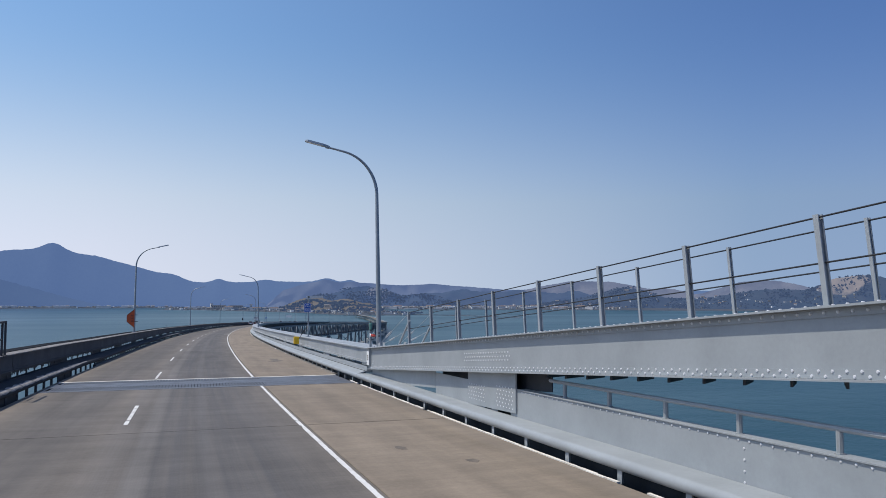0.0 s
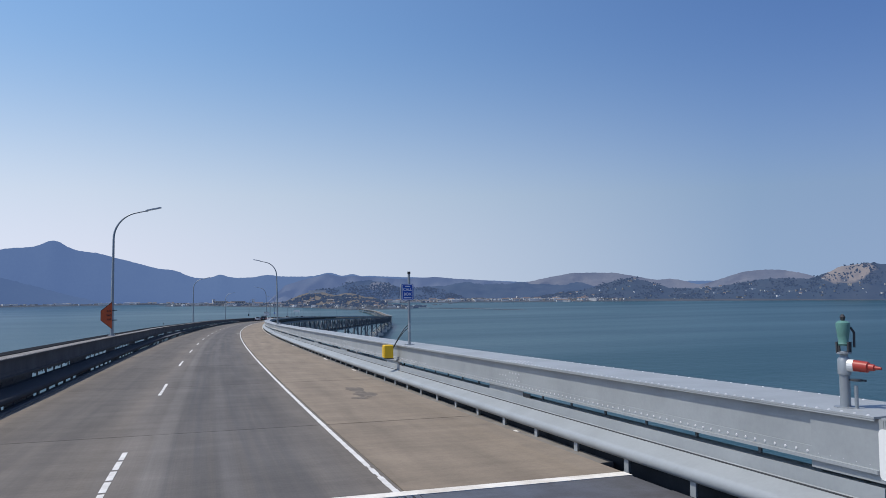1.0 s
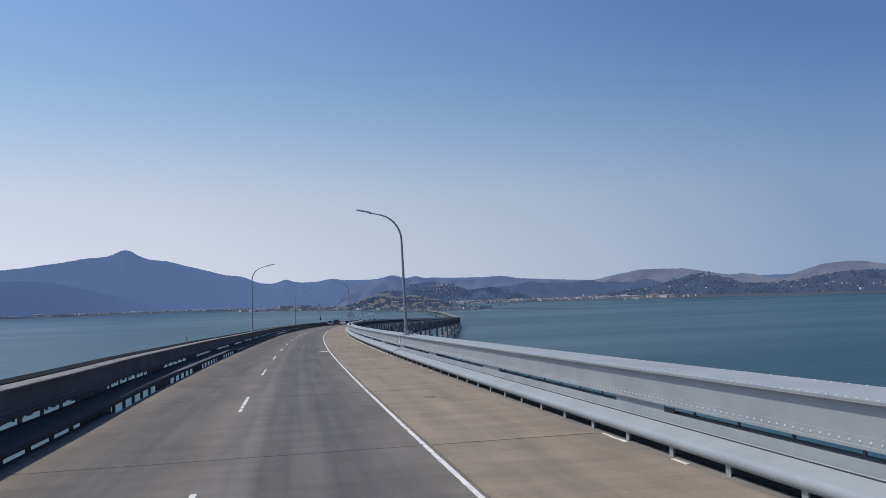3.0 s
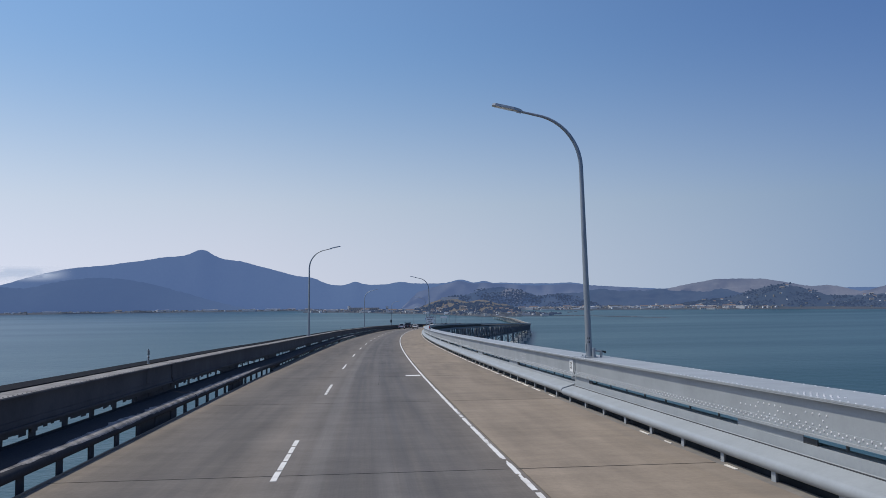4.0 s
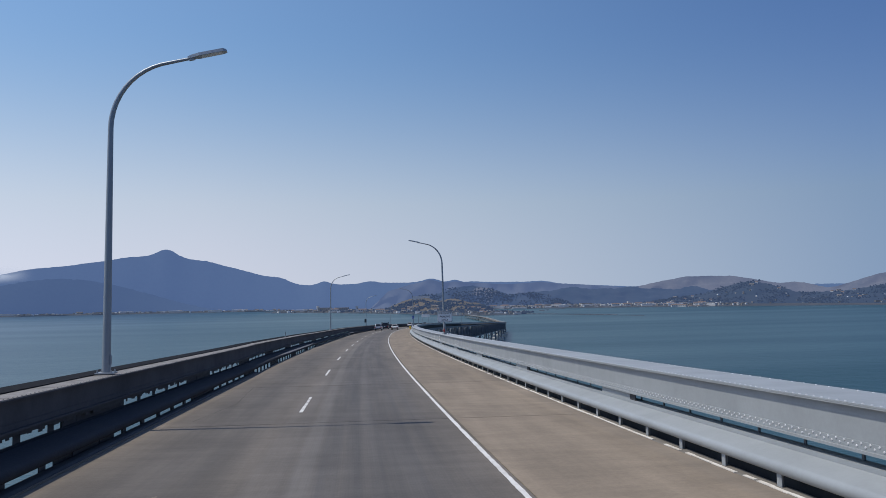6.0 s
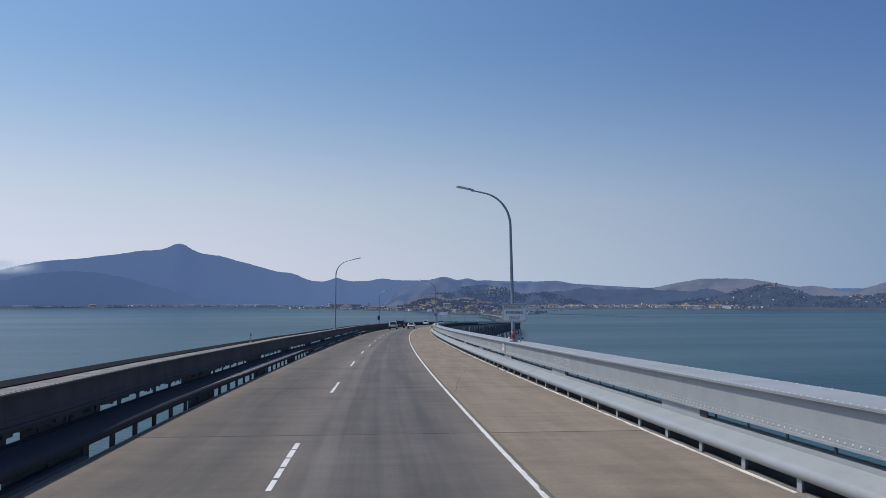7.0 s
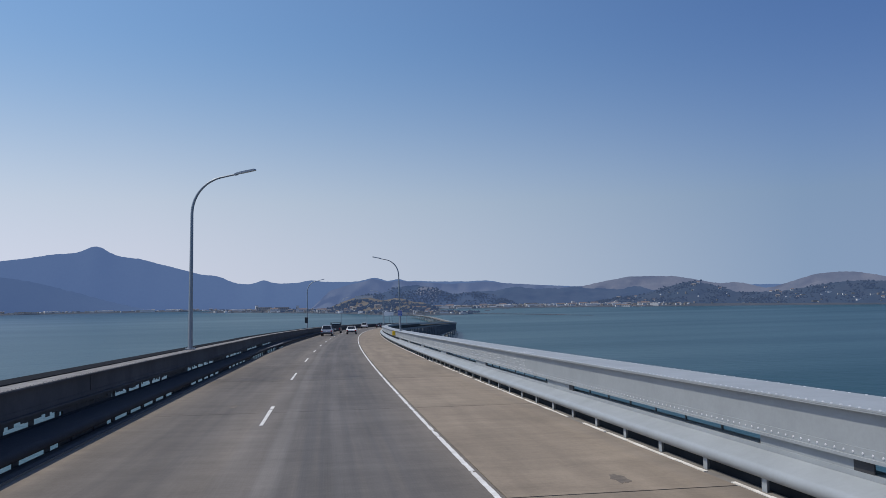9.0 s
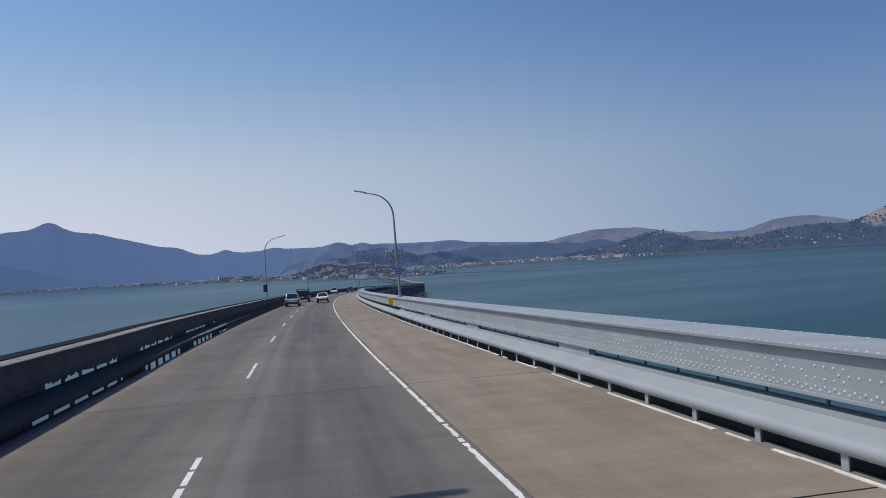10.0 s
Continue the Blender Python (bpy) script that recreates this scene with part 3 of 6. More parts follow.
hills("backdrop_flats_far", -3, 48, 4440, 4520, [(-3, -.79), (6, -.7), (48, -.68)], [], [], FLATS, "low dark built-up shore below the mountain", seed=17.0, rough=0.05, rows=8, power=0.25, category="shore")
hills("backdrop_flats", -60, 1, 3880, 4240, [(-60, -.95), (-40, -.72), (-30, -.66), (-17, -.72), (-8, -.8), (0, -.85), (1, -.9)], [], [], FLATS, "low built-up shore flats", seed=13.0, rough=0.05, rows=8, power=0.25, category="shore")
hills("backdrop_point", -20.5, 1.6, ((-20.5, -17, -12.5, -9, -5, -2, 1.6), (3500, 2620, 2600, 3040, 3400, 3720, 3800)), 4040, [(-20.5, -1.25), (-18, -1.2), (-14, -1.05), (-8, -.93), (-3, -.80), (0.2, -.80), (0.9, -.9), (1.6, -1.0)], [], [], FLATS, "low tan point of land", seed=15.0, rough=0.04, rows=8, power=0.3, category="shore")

# ---------------------------------------------------------------- roadway
BAY = 10.95                            # spacing of the deck joints
JOINTS = [116.2 + BAY * k for k in range(-16, 44)]
road = thing("road", place(100, -2, 0), "worn concrete bridge roadway with a tan shoulder and transverse joints", "road", kind="structure")


def flat_piece(name, s0, s1, u0, u1, z0, z1, mat, parent, cuts=4, across=1, label=""):
    """A slab that follows the bend, mapped in metres across and along."""
    b = Build()
    st = [s0 + (s1 - s0) * i / cuts for i in range(cuts + 1)]
    us = [u0 + (u1 - u0) * i / across for i in range(across + 1)]
    n = len(us)
    uv = []
    for z in (z1, z0):
        for s in st:
            for u in us:
                b.v.append(tuple(place(s, u, z)))
                uv.append((u, s))
    low = n * len(st)
    for i in range(cuts):
        for j in range(across):
            k = i * n + j
            b.f.append((k, k + 1, k + n + 1, k + n))
            b.f.append((low + k, low + k + n, low + k + n + 1, low + k + 1))
        for j, flip in ((0, False), (across, True)):
            k = i * n + j
            q = (k, k + n, low + k + n, low + k)
            b.f.append(q if not flip else tuple(reversed(q)))
    for i, flip in ((0, True), (cuts, False)):
        for j in range(across):
            k = i * n + j
            q = (k, k + 1, low + k + 1, low + k)
            b.f.append(q if flip is False else tuple(reversed(q)))
    ob = part(name, b, mat, parent, label)
    lay = ob.data.uv_layers.new(name="road")
    lay.data.foreach_set("uv", [c for lp in ob.data.loops for c in uv[lp.vertex_index]])
    return ob


for a, b_ in zip(JOINTS[:-1], JOINTS[1:]):
    for u0, u1, mat, nm in ((LANE_L, 0.10, LANE, "lane_slab"), (0.115, EDGE_R - 0.09, SHOULDER, "shoulder_slab")):
        half = 0.016 if u0 < 0 else 0.021
        lo, hi = a + half, b_ - half
        spans = [(lo, hi)]
        if lo < 32.9 and hi > 28.4:
            spans = [(p, q) for p, q in ((lo, min(hi, 28.4)), (max(lo, 32.9), hi)) if q - p > 0.2]
        for p, q in spans:
            flat_piece(nm, p, q, u0, u1, -0.24, 0.0, mat, road, cuts=6 if u0 < 0 else 4)
# the far deck, past the slabs that can be told apart
far_deck = Build()
far_deck.sweep([(EDGE_L, -0.3), (EDGE_R, -0.3), (EDGE_R, 0.0), (EDGE_L, 0.0)], rail(JOINTS[-1], 2520, 12))
part("far_deck", far_deck, LANE, road)
under = Build()
under.sweep([(LANE_L, -0.6), (EDGE_R, -0.6), (EDGE_R, -0.26), (LANE_L, -0.26)], rail(-58, JOINTS[-1], 4))
part("deck_underside", under, DARK, road)
kerb, kr = Build(), random.Random(17)
for k in range(-8, 160):
    s0 = 3.3 * k
    if 28 < s0 < 34:
        continue
    q = s0
    whole_bit = 0.93 if s0 > 118 or s0 < 28 else 0.07
    while q < s0 + 3.2:
        n = kr.uniform(0.2, 0.8)
        if kr.random() < whole_bit:
            kerb.slab(q, q + n, EDGE_R - kr.uniform(0.055, 0.086), EDGE_R - kr.uniform(0.0, 0.025), -0.2, 0.010)
        q += n
bed = Build().sweep([(EDGE_R - 0.088, -0.22), (EDGE_R + 0.16, -0.22), (EDGE_R + 0.16, -0.002), (EDGE_R - 0.088, -0.002)], rail(33.6, 260, 3))
part("kerb_bed", bed, BED, road, "grey concrete bed under the kerb rail")
part("kerb_strip", kerb, KERB, road, "pale chipped kerb strip", kind="stuff")
kerb_l = Build()
for k in range(-8, 160):
    kerb_l.slab(3.3 * k, 3.3 * k + 3.29, LANE_L - 0.05, LANE_L - 0.003, -0.2, 0.02)
part("kerb_strip", kerb_l, SHOULDER, road, kind="stuff")

# painted lines, a few millimetres proud, with ragged edges
line = Build()
rng = random.Random(4)
s = -30.0
while s < 700:
    n = rng.uniform(0.08, 0.24) if s < 280 else 4.0
    if not 28.3 < s < 32.85:
        worn = max(0.0, math.cos((s - 100) * 0.0419) - 0.65) * 1.2
        w = 0.043 + rng.uniform(-0.005, 0.003) - (rng.uniform(0.01, 0.03) if rng.random() < 0.04 + 0.35 * worn else 0)
        o = rng.uniform(-0.004, 0.004) + (rng.uniform(-0.012, 0.012) if w < 0.034 else 0)
        if rng.random() > 0.10 * worn:
            line.slab(s, s + n, o - w, o + w, -0.002, 0.005)
    s += n
part("edge_line", line, PAINT_W, road, "worn white edge line", kind="stuff")
for k in range(-4, 40):
    far_end = float(np.interp(k, (-5, 0, 4, 7.5, 10, 12.5, 17, 40), (-48.2, 23.3, 80.7, 130.3, 166.5, 202.6, 266.8, 597)))
    if 28 < far_end < 36:
        continue
    b = Build()
    for i in range(5):
        p = far_end - 4.2 + i * 0.85
        b.slab(p + 0.03 * math.sin(k + i), p + 0.74 + 0.05 * math.sin(k * 2.2 + i), -3.825 + 0.008 * math.sin(k * 3 + i), -3.735, -0.002, 0.005)
    part("lane_stripe", b, PAINT_W, road)
tick = Build()
tick.slab(127.2, 127.85, -0.75, -0.09, -0.002, 0.005)
part("cross_stripe", tick, PAINT_W, road)

# finger joint
plate = Build()
plate.slab(28.42, 32.88, LANE_L, EDGE_R - 0.09, -0.25, -0.06)
part("joint_bed", plate, DARK, road)
for s0, s1 in ((28.44, 28.9), (30.1, 31.6)):
    part("joint_plate", Build().slab(s0, s1, LANE_L, EDGE_R - 0.1, -0.06, 0.004), GRATE, road)
part("joint_nosing", Build().slab(32.62, 32.86, LANE_L, EDGE_R - 0.09, -0.06, 0.008), KERB, road, "pale concrete nosing")
teeth = Build()
u = LANE_L + 0.03
while u < 0.2:
    for s0, s1 in ((28.9, 30.1), (31.6, 32.6)):
        teeth.slab(s0, s1, u, u + 0.078, -0.05, 0.004)
    u += 0.11
part("joint_teeth", teeth, GRATE, road, "interlocking steel fingers", kind="stuff")
b = Build()
for s0, s1 in ((28.9, 30.1), (31.6, 32.6)):
    b.slab(s0, s1, 0.25, EDGE_R - 0.12, -0.05, 0.002)
part("joint_cover", b, GRATE, road)

# ---------------------------------------------------------------- parapets
TOP = 1.27


def side_u(side, v):
    return EDGE_R + v if side > 0 else EDGE_L - v - (0.13 if v > 0.33 else 0.0)


def prof(side, pts):
    p = [(side_u(side, v), z) for v, z in pts]
    return p if side > 0 else list(reversed(p))


NOSE = [(0.075 - 0.088 * math.sin(a), 0.262 + 0.094 * math.cos(a)) for a in np.linspace(0, math.pi, 9)]
LOW_BEAM = [(0.16, 0.168)] + [(v, z) for v, z in NOSE[::-1]] + [(0.40, 0.452), (0.40, 0.425), (0.20, 0.33)]
LOW_BEAM_N = [(v, z - 0.03) for v, z in LOW_BEAM]
LOW_BEAM_W = LOW_BEAM_N[:-3] + [(0.598, 0.305), (0.598, 0.275), (0.20, 0.255)]
LOW_BEAM_L = [(v, z + 0.03) for v, z in LOW_BEAM]


def rivet_row(b, side, spots, r=0.019, h=0.011):
    """Small round heads; each spot is (s, v, z, way) with way 'up' or 'in'."""
    for s, v, z, way in spots:
        c = place(s, side_u(side, v), z)
        a = heading(s)
        t = Vector((-math.sin(a), math.cos(a), 0))
        out = Vector((0, 0, 1)) if way == "up" else Vector((math.cos(a), math.sin(a), 0)) * -side
        w = out.cross(t)
        k = len(b.v)
        for rr, hh in ((r, 0.0), (r * 0.72, h * 0.8)):
            for i in range(6):
                q = math.pi * i / 3
                b.v.append(tuple(c + (t * math.cos(q) + w * math.sin(q)) * rr + out * hh))
        b.v.append(tuple(c + out * h))
        for i in range(6):
            j = (i + 1) % 6
            b.f.append((k + i, k + j, k + 6 + j, k + 6 + i))
            b.f.append((k + 6 + i, k + 6 + j, k + 12))


def parapet(side, s0, s1, near, splice=None, lift=None):
    """One length of plate-girder railing between two piers, from joint to joint."""
    up = 0.025 if side < 0 else 0.0
    TOPZ, BOT = TOP + up, 0.742 + up if side < 0 else 0.745 if s0 < 100 else 0.70
    WEB = 0.43 if side > 0 else 0.455
    # left faces: shade put into the paint's colour
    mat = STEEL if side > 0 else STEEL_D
    # the speckled left top keeps a lit tone above the shade-coloured faces
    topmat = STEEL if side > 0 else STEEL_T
    lab = ("light grey painted riveted plate girder railing on the bridge edge" if side > 0 else
           "riveted girder railing with faces darkened for shade and a worn speckled top")
    t = thing("parapet_girder", place(s0, side_u(side, 0.8), 0), lab, "railing", "bridge railings")
    st = rail(s0 + 0.05, s1 - 0.05, 3.0 if near else 8.0)
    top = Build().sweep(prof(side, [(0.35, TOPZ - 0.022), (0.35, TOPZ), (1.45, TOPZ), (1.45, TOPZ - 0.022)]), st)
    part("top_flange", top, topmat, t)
    web = Build().sweep(prof(side, [(WEB, BOT + 0.003), (WEB, TOPZ - 0.024), (WEB + 0.012, TOPZ - 0.024), (WEB + 0.012, BOT + 0.003)]), st)
    part("web", web, mat, t)
    back = Build().sweep(prof(side, [(1.30, BOT + 0.003), (1.30, TOPZ - 0.024), (1.312, TOPZ - 0.024), (1.312, BOT + 0.003)]), st)
    part("back_web", back, mat, t)
    lip = Build().sweep(prof(side, [(0.352, TOPZ - 0.042), (0.352, TOPZ - 0.024), (0.364, TOPZ - 0.024), (0.364, TOPZ - 0.042)]), st)
    part("top_lip", lip, mat, t)
    low = Build().sweep(prof(side, [(WEB - 0.06, BOT - 0.04), (WEB - 0.06, BOT), (1.42, BOT), (1.42, BOT - 0.04)]), st)
    part("bottom_flange", low, mat, t)
    ang = Build().sweep(prof(side, [(WEB - 0.015, BOT + 0.002), (WEB - 0.015, BOT + 0.098), (WEB - 0.002, BOT + 0.098), (WEB - 0.002, BOT + 0.002)]), st)
    part("bottom_angle", ang, mat, t)
    if side < 0:
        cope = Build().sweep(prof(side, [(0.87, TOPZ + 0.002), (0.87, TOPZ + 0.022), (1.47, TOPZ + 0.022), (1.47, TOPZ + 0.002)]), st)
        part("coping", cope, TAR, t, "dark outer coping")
    if near:
        rv = Build()
        spots = []
        n = int((s1 - s0) / 0.17)
        for i in range(1, n):
            s = s0 + i * 0.17
            spots.append((s, 0.405, TOPZ, "up"))
            if side > 0:
                spots.append((s, WEB - 0.015, BOT + 0.036, "in"))
                if math.sin(s * 0.13) > -0.4:
                    spots.append((s + 0.08, WEB - 0.015, BOT + 0.076, "in"))
                if i % 2:
                    spots.append((s, 1.40, TOPZ, "up"))
        if splice:
            for a, z, rows in splice:
                for i in range(int((z - a) / 0.17)):
                    for r in range(rows):
                        if math.sin(i * 7.1 + r * 3.3) > -0.35:
                            spots.append((a + i * 0.17 + (0.085 if r % 2 else 0), WEB, 0.875 + r * 0.075, "in"))
                for i in range(6):
                    for r in range(3):
                        spots.append((a + i * 0.17, 0.52 + r * 0.1, TOPZ, "up"))
        rivet_row(rv, side, spots, *((0.019, 0.011) if side > 0 else (0.012, 0.008)))
        part("rivets", rv, RIVET if side > 0 else mat, t, kind="stuff", smooth=True)
        k = s0 + 31.3 if side < 0 else s1
        while k < s1 - 1:             # plate joints
            seam = Build()
            seam.slab(k - 0.025, k + 0.025, *sorted((side_u(side, WEB - 0.01), side_u(side, WEB))), BOT + 0.1, TOPZ - 0.06)
            part("seam", seam, DARK, t)
            k += 53.4
    return t


def low_rail(side, s0, s1, near):
    """The low round-nosed kerb beam on short posts, with the posts that carry the girder behind it."""
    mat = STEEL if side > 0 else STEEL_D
    t = thing("kerb_rail", place(s0, side_u(side, 0.3), 0), "light grey round-nosed steel kerb rail on short posts" if side > 0 else "round-nosed steel kerb rail on short posts, darkened for shade", "railing", "kerb rails")
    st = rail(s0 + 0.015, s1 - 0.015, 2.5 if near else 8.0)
    part("beam", Build().sweep(prof(side, LOW_BEAM_L if side < 0 else LOW_BEAM if s0 > 100 else LOW_BEAM_N if s0 > 0 else LOW_BEAM_W), st), STEEL if side > 0 else STEEL_SHADE, t, smooth=True)
    if side < 0:
        b = Build()                   # worn paint along the beam's shoulder, paled where sun strikes, with a ragged rim
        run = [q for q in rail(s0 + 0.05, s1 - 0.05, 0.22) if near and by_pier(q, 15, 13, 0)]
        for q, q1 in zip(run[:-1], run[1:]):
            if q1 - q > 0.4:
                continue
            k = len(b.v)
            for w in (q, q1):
                lit_wear = by_pier(w, 8, 8, 6)
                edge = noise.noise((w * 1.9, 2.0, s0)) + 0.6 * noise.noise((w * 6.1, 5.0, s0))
                low, v1 = 1.15 * lit_wear + 0.35 * edge, 0.085 + lit_wear * (0.09 + 0.09 * edge)
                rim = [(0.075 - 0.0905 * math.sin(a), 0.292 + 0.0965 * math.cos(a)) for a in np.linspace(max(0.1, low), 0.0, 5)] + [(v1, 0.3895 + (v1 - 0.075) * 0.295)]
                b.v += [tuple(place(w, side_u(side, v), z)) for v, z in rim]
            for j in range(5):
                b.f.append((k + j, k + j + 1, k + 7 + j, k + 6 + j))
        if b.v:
            part("beam_top", b, STEEL_B, t, "scuffed top of the beam, paled for sunlight", kind="stuff")
    if not near:
        # far spans: dark sheets close the gaps under and behind the beam
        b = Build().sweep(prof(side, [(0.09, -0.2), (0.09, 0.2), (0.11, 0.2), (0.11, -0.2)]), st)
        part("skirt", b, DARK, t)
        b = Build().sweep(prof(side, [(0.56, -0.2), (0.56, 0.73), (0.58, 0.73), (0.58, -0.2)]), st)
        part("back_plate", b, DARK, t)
        return t
    PWID, PITCH, P0 = (0.062, 1.643, 139.82) if side > 0 else (0.13, 1.5, 117.02)
    k = P0 + PITCH * math.ceil((s0 + 0.15 - P0) / PITCH)
    while k < s1 - 0.1:
        b = Build()
        b.slab(k - PWID, k + PWID, *sorted((side_u(side, 0.05 if side > 0 else 0.19), side_u(side, 0.065 if side > 0 else 0.205))), -0.05 if side > 0 else -0.3, 0.22 if side < 0 else 0.19 if s0 > 100 else 0.16)
        b.slab(k - 0.006, k + 0.006, *sorted((side_u(side, 0.065 if side > 0 else 0.205), side_u(side, 0.12 if side > 0 else 0.26))), -0.05 if side > 0 else -0.3, 0.21 if side < 0 else 0.18 if s0 > 100 else 0.15)
        part("post", b, mat, t)
        k += PITCH
    GW, PITCH, P0 = (0.024, 1.285, 140.0) if side > 0 else (0.14, 1.45, 115.57)
    k = P0 + PITCH * math.ceil((s0 + 0.15 - P0) / PITCH)
    while k < s1 - 0.1 and not (side > 0 and s0 < 0):
        b = Build()
        b.slab(k - GW, k + GW, *sorted((side_u(side, 0.60 if side > 0 else 0.55), side_u(side, 0.625 if side > 0 else 0.56))), (0.516 if s0 > 100 else 0.576) if side > 0 else 0.3, (0.66 if s0 > 100 else 0.705) if side > 0 else 0.77)
        part("girder_post", b, STEEL_DK if side > 0 else DARK, t)
        k += PITCH
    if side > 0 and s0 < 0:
        # added dark sheet: the shade behind the posts
        part("shade_plate", Build().sweep(prof(side, [(0.34, -0.35), (0.34, 0.22), (0.36, 0.22), (0.36, -0.35)]), st), DARK, t)
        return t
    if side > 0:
        # added dark sheet, as shade between the short posts
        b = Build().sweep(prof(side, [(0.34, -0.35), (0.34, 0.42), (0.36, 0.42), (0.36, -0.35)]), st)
        part("shade_plate", b, DARK, t)
        hi = 0.515 if s0 > 100 else 0.575
        b = Build().sweep(prof(side, [(0.402, 0.34), (0.416, hi), (0.66, hi), (0.66, 0.34)]), st)
        part("back_channel", b, mat, t)
    else:
        run = [q for q in rail(s0 + 0.02, s1 - 0.02, 1.5) if not by_pier(q, 24, 15, 0)]
        if run:                       # between the piers a rounded sill closes the road's edge
            part("sill", Build().sweep(prof(side, [(-0.04, -0.25), (-0.04, 0.03), (0.0, 0.065), (0.10, 0.085), (0.14, 0.085), (0.14, -0.25)]), run), DARK, t)
        b = Build().sweep(prof(side, [(0.50, 0.24), (0.50, 0.495), (0.54, 0.495), (0.54, 0.24)]), st)
        part("mid_rail", b, STEEL_SHADE, t)
        b = Build()                   # dark strip with a ragged lower edge under the girder
        r = random.Random(int(s0) + 3)
        k = s0 + 0.05
        while k < s1 - 0.3:
            k1 = k + r.uniform(0.10, 0.28)
            b.slab(k, k1, *sorted((side_u(side, 0.475), side_u(side, 0.483))), r.uniform(0.575, 0.66), 0.764)
            k = k1
        part("ragged_strip", b, DARK, t, "ragged dark strip under the girder", kind="stuff")
    # brackets over the floor beams
    k = 189.0 - BAY * 40
    while k < s1:
        if k - 2.4 > s0:
            b = Build()
            if side > 0:
                b.slab(k + 2.1, k + 4.1, *sorted((side_u(side, 0.43), side_u(side, 0.445))), hi, 0.659 if s0 > 100 else 0.704)
                part("fill_plate", b, STEEL, t)
                b = Build()
                b.slab(k + 1.75, k + 2.1, *sorted((side_u(side, 0.43), side_u(side, 0.45))), hi, 0.66)
            else:
                b.slab(k + 0.6, k + 4.4, *sorted((side_u(side, 0.56), side_u(side, 0.60))), 0.2, 0.768)
                b.slab(k - 1.1, k + 2.2, *sorted((side_u(side, 0.21), side_u(side, 0.23))), -0.25, 0.2)
            part("bracket", b, DARK, t)
        k += BAY
    return t


PIERS_R = [28.75, 115.95, 203.7, 292.6, 380.2, 467.8, 555.4, 643.0]
PIERS_L = [28.75, 115.95, 203.7, 292.6, 380.2, 467.8, 555.4, 643.0]
SPLICE = {28.75: [(59.0, 61.2, 3), (102.9, 105.5, 3), (38, 39.2, 3)], 115.95: [(148.2, 149.4, 3), (190.5, 192.8, 3), (123.6, 124.8, 3)], 203.7: [(209.3, 211, 3), (239.5, 262, 3), (273, 275, 3)]}
for a, z in zip(PIERS_R[:-1], PIERS_R[1:]):
    parapet(1, a, z, a < 240, SPLICE.get(a))
    low_rail(1, a, z, a < 240)
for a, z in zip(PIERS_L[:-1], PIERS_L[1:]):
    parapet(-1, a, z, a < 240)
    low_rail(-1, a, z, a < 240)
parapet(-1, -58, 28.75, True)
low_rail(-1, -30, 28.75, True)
low_rail(1, -30, 28.75, True)
for side in (1, -1):                  # the far bridge beyond
    mat = STEEL if side > 0 else STEEL_D
    t = thing("far_parapet", place(643.0, side_u(side, 0.8), 0), "grey girder railing on the far bridge", "railing", "bridge railings")
    part("girder", Build().sweep(prof(side, [(0.35, 0.3), (0.35, TOP), (1.45, TOP), (1.45, 0.3)]), rail(643.1, 2515, 12)), mat, t)
    part("beam", Build().sweep(prof(side, [(0.0, 0.15), (0.0, 0.48), (0.4, 0.48), (0.4, 0.15)]), rail(643.1, 2515, 12)), mat, t)

# ---------------------------------------------------------------- the rising chord at the main span
CH0 = 28.72


def chord_lift(s):
    return 0.0545 * max(0.0, CH0 - s)


ch = thing("rising_chord", place(CH0, 4.3, 0), "light grey riveted box chord that rises along the bridge edge", "bridge girder")
st = rail(-30, CH0, 2.0)
part("top_flange", Build().sweep([(3.86, 1.245), (3.86, 1.27), (5.0, 1.27), (5.0, 1.245)], st, chord_lift), STEEL, ch)
part("web", Build().sweep([(3.99, 0.497), (3.99, 1.244), (4.005, 1.244), (4.005, 0.497)], st, chord_lift), STEEL, ch)
part("back_web", Build().sweep([(4.85, 0.497), (4.85, 1.244), (4.865, 1.244), (4.865, 0.497)], st, chord_lift), STEEL, ch)
part("bottom_flange", Build().sweep([(3.88, 0.472), (3.88, 0.495), (4.98, 0.495), (4.98, 0.472)], st, chord_lift), STEEL, ch)
for z in (1.15, 0.497):
    part("flange_angle", Build().sweep([(3.974, z), (3.974, z + 0.105 - 0.01 * (z > 1)), (3.988, z + 0.105 - 0.01 * (z > 1)), (3.988, z)], st, chord_lift), STEEL, ch)
part("end_plate", Build().slab(CH0 - 0.02, CH0, 3.95, 4.9, 0.50, 1.244), STEEL, ch)
rv = Build()
spots = []
for i in range(260):
    s = 28.4 - i * 0.19
    up = chord_lift(s)
    spots += [(s, 0.41, 1.27 + up, "up"), (s, 0.474, 1.20 + up, "in"), (s, 0.474, 0.522 + up, "in"), (s + 0.095, 0.474, 0.572 + up, "in"), (s, 1.42, 1.27 + up, "up")]
for i in range(18):                   # splice
    for r in range(3):
        spots.append((17.9 - i * 0.16 - (0.08 if r % 2 else 0), 0.49, 0.74 + 0.085 * r + chord_lift(17.9 - i * 0.16), "in"))
for z in (0.72, 0.80):
    spots += [(28.2, 0.49, z, "in"), (28.05, 0.49, z, "in")]
rivet_row(rv, 1, spots, 0.022, 0.014)
part("rivets", rv, RIVET, ch, kind="stuff", smooth=True)
for i in range(22):                    # lacing bars, slantwise under the chord
    s = 13.35 - i * 0.785
    z0, z1 = chord_lift(s), chord_lift(s + 0.8)
    part("lacing_bar", Build().beam(place(s, 4.0, 0.432 + z0), place(s + 0.8, 4.8, 0.432 + z1), 0.03, 0.075), DARK, ch)
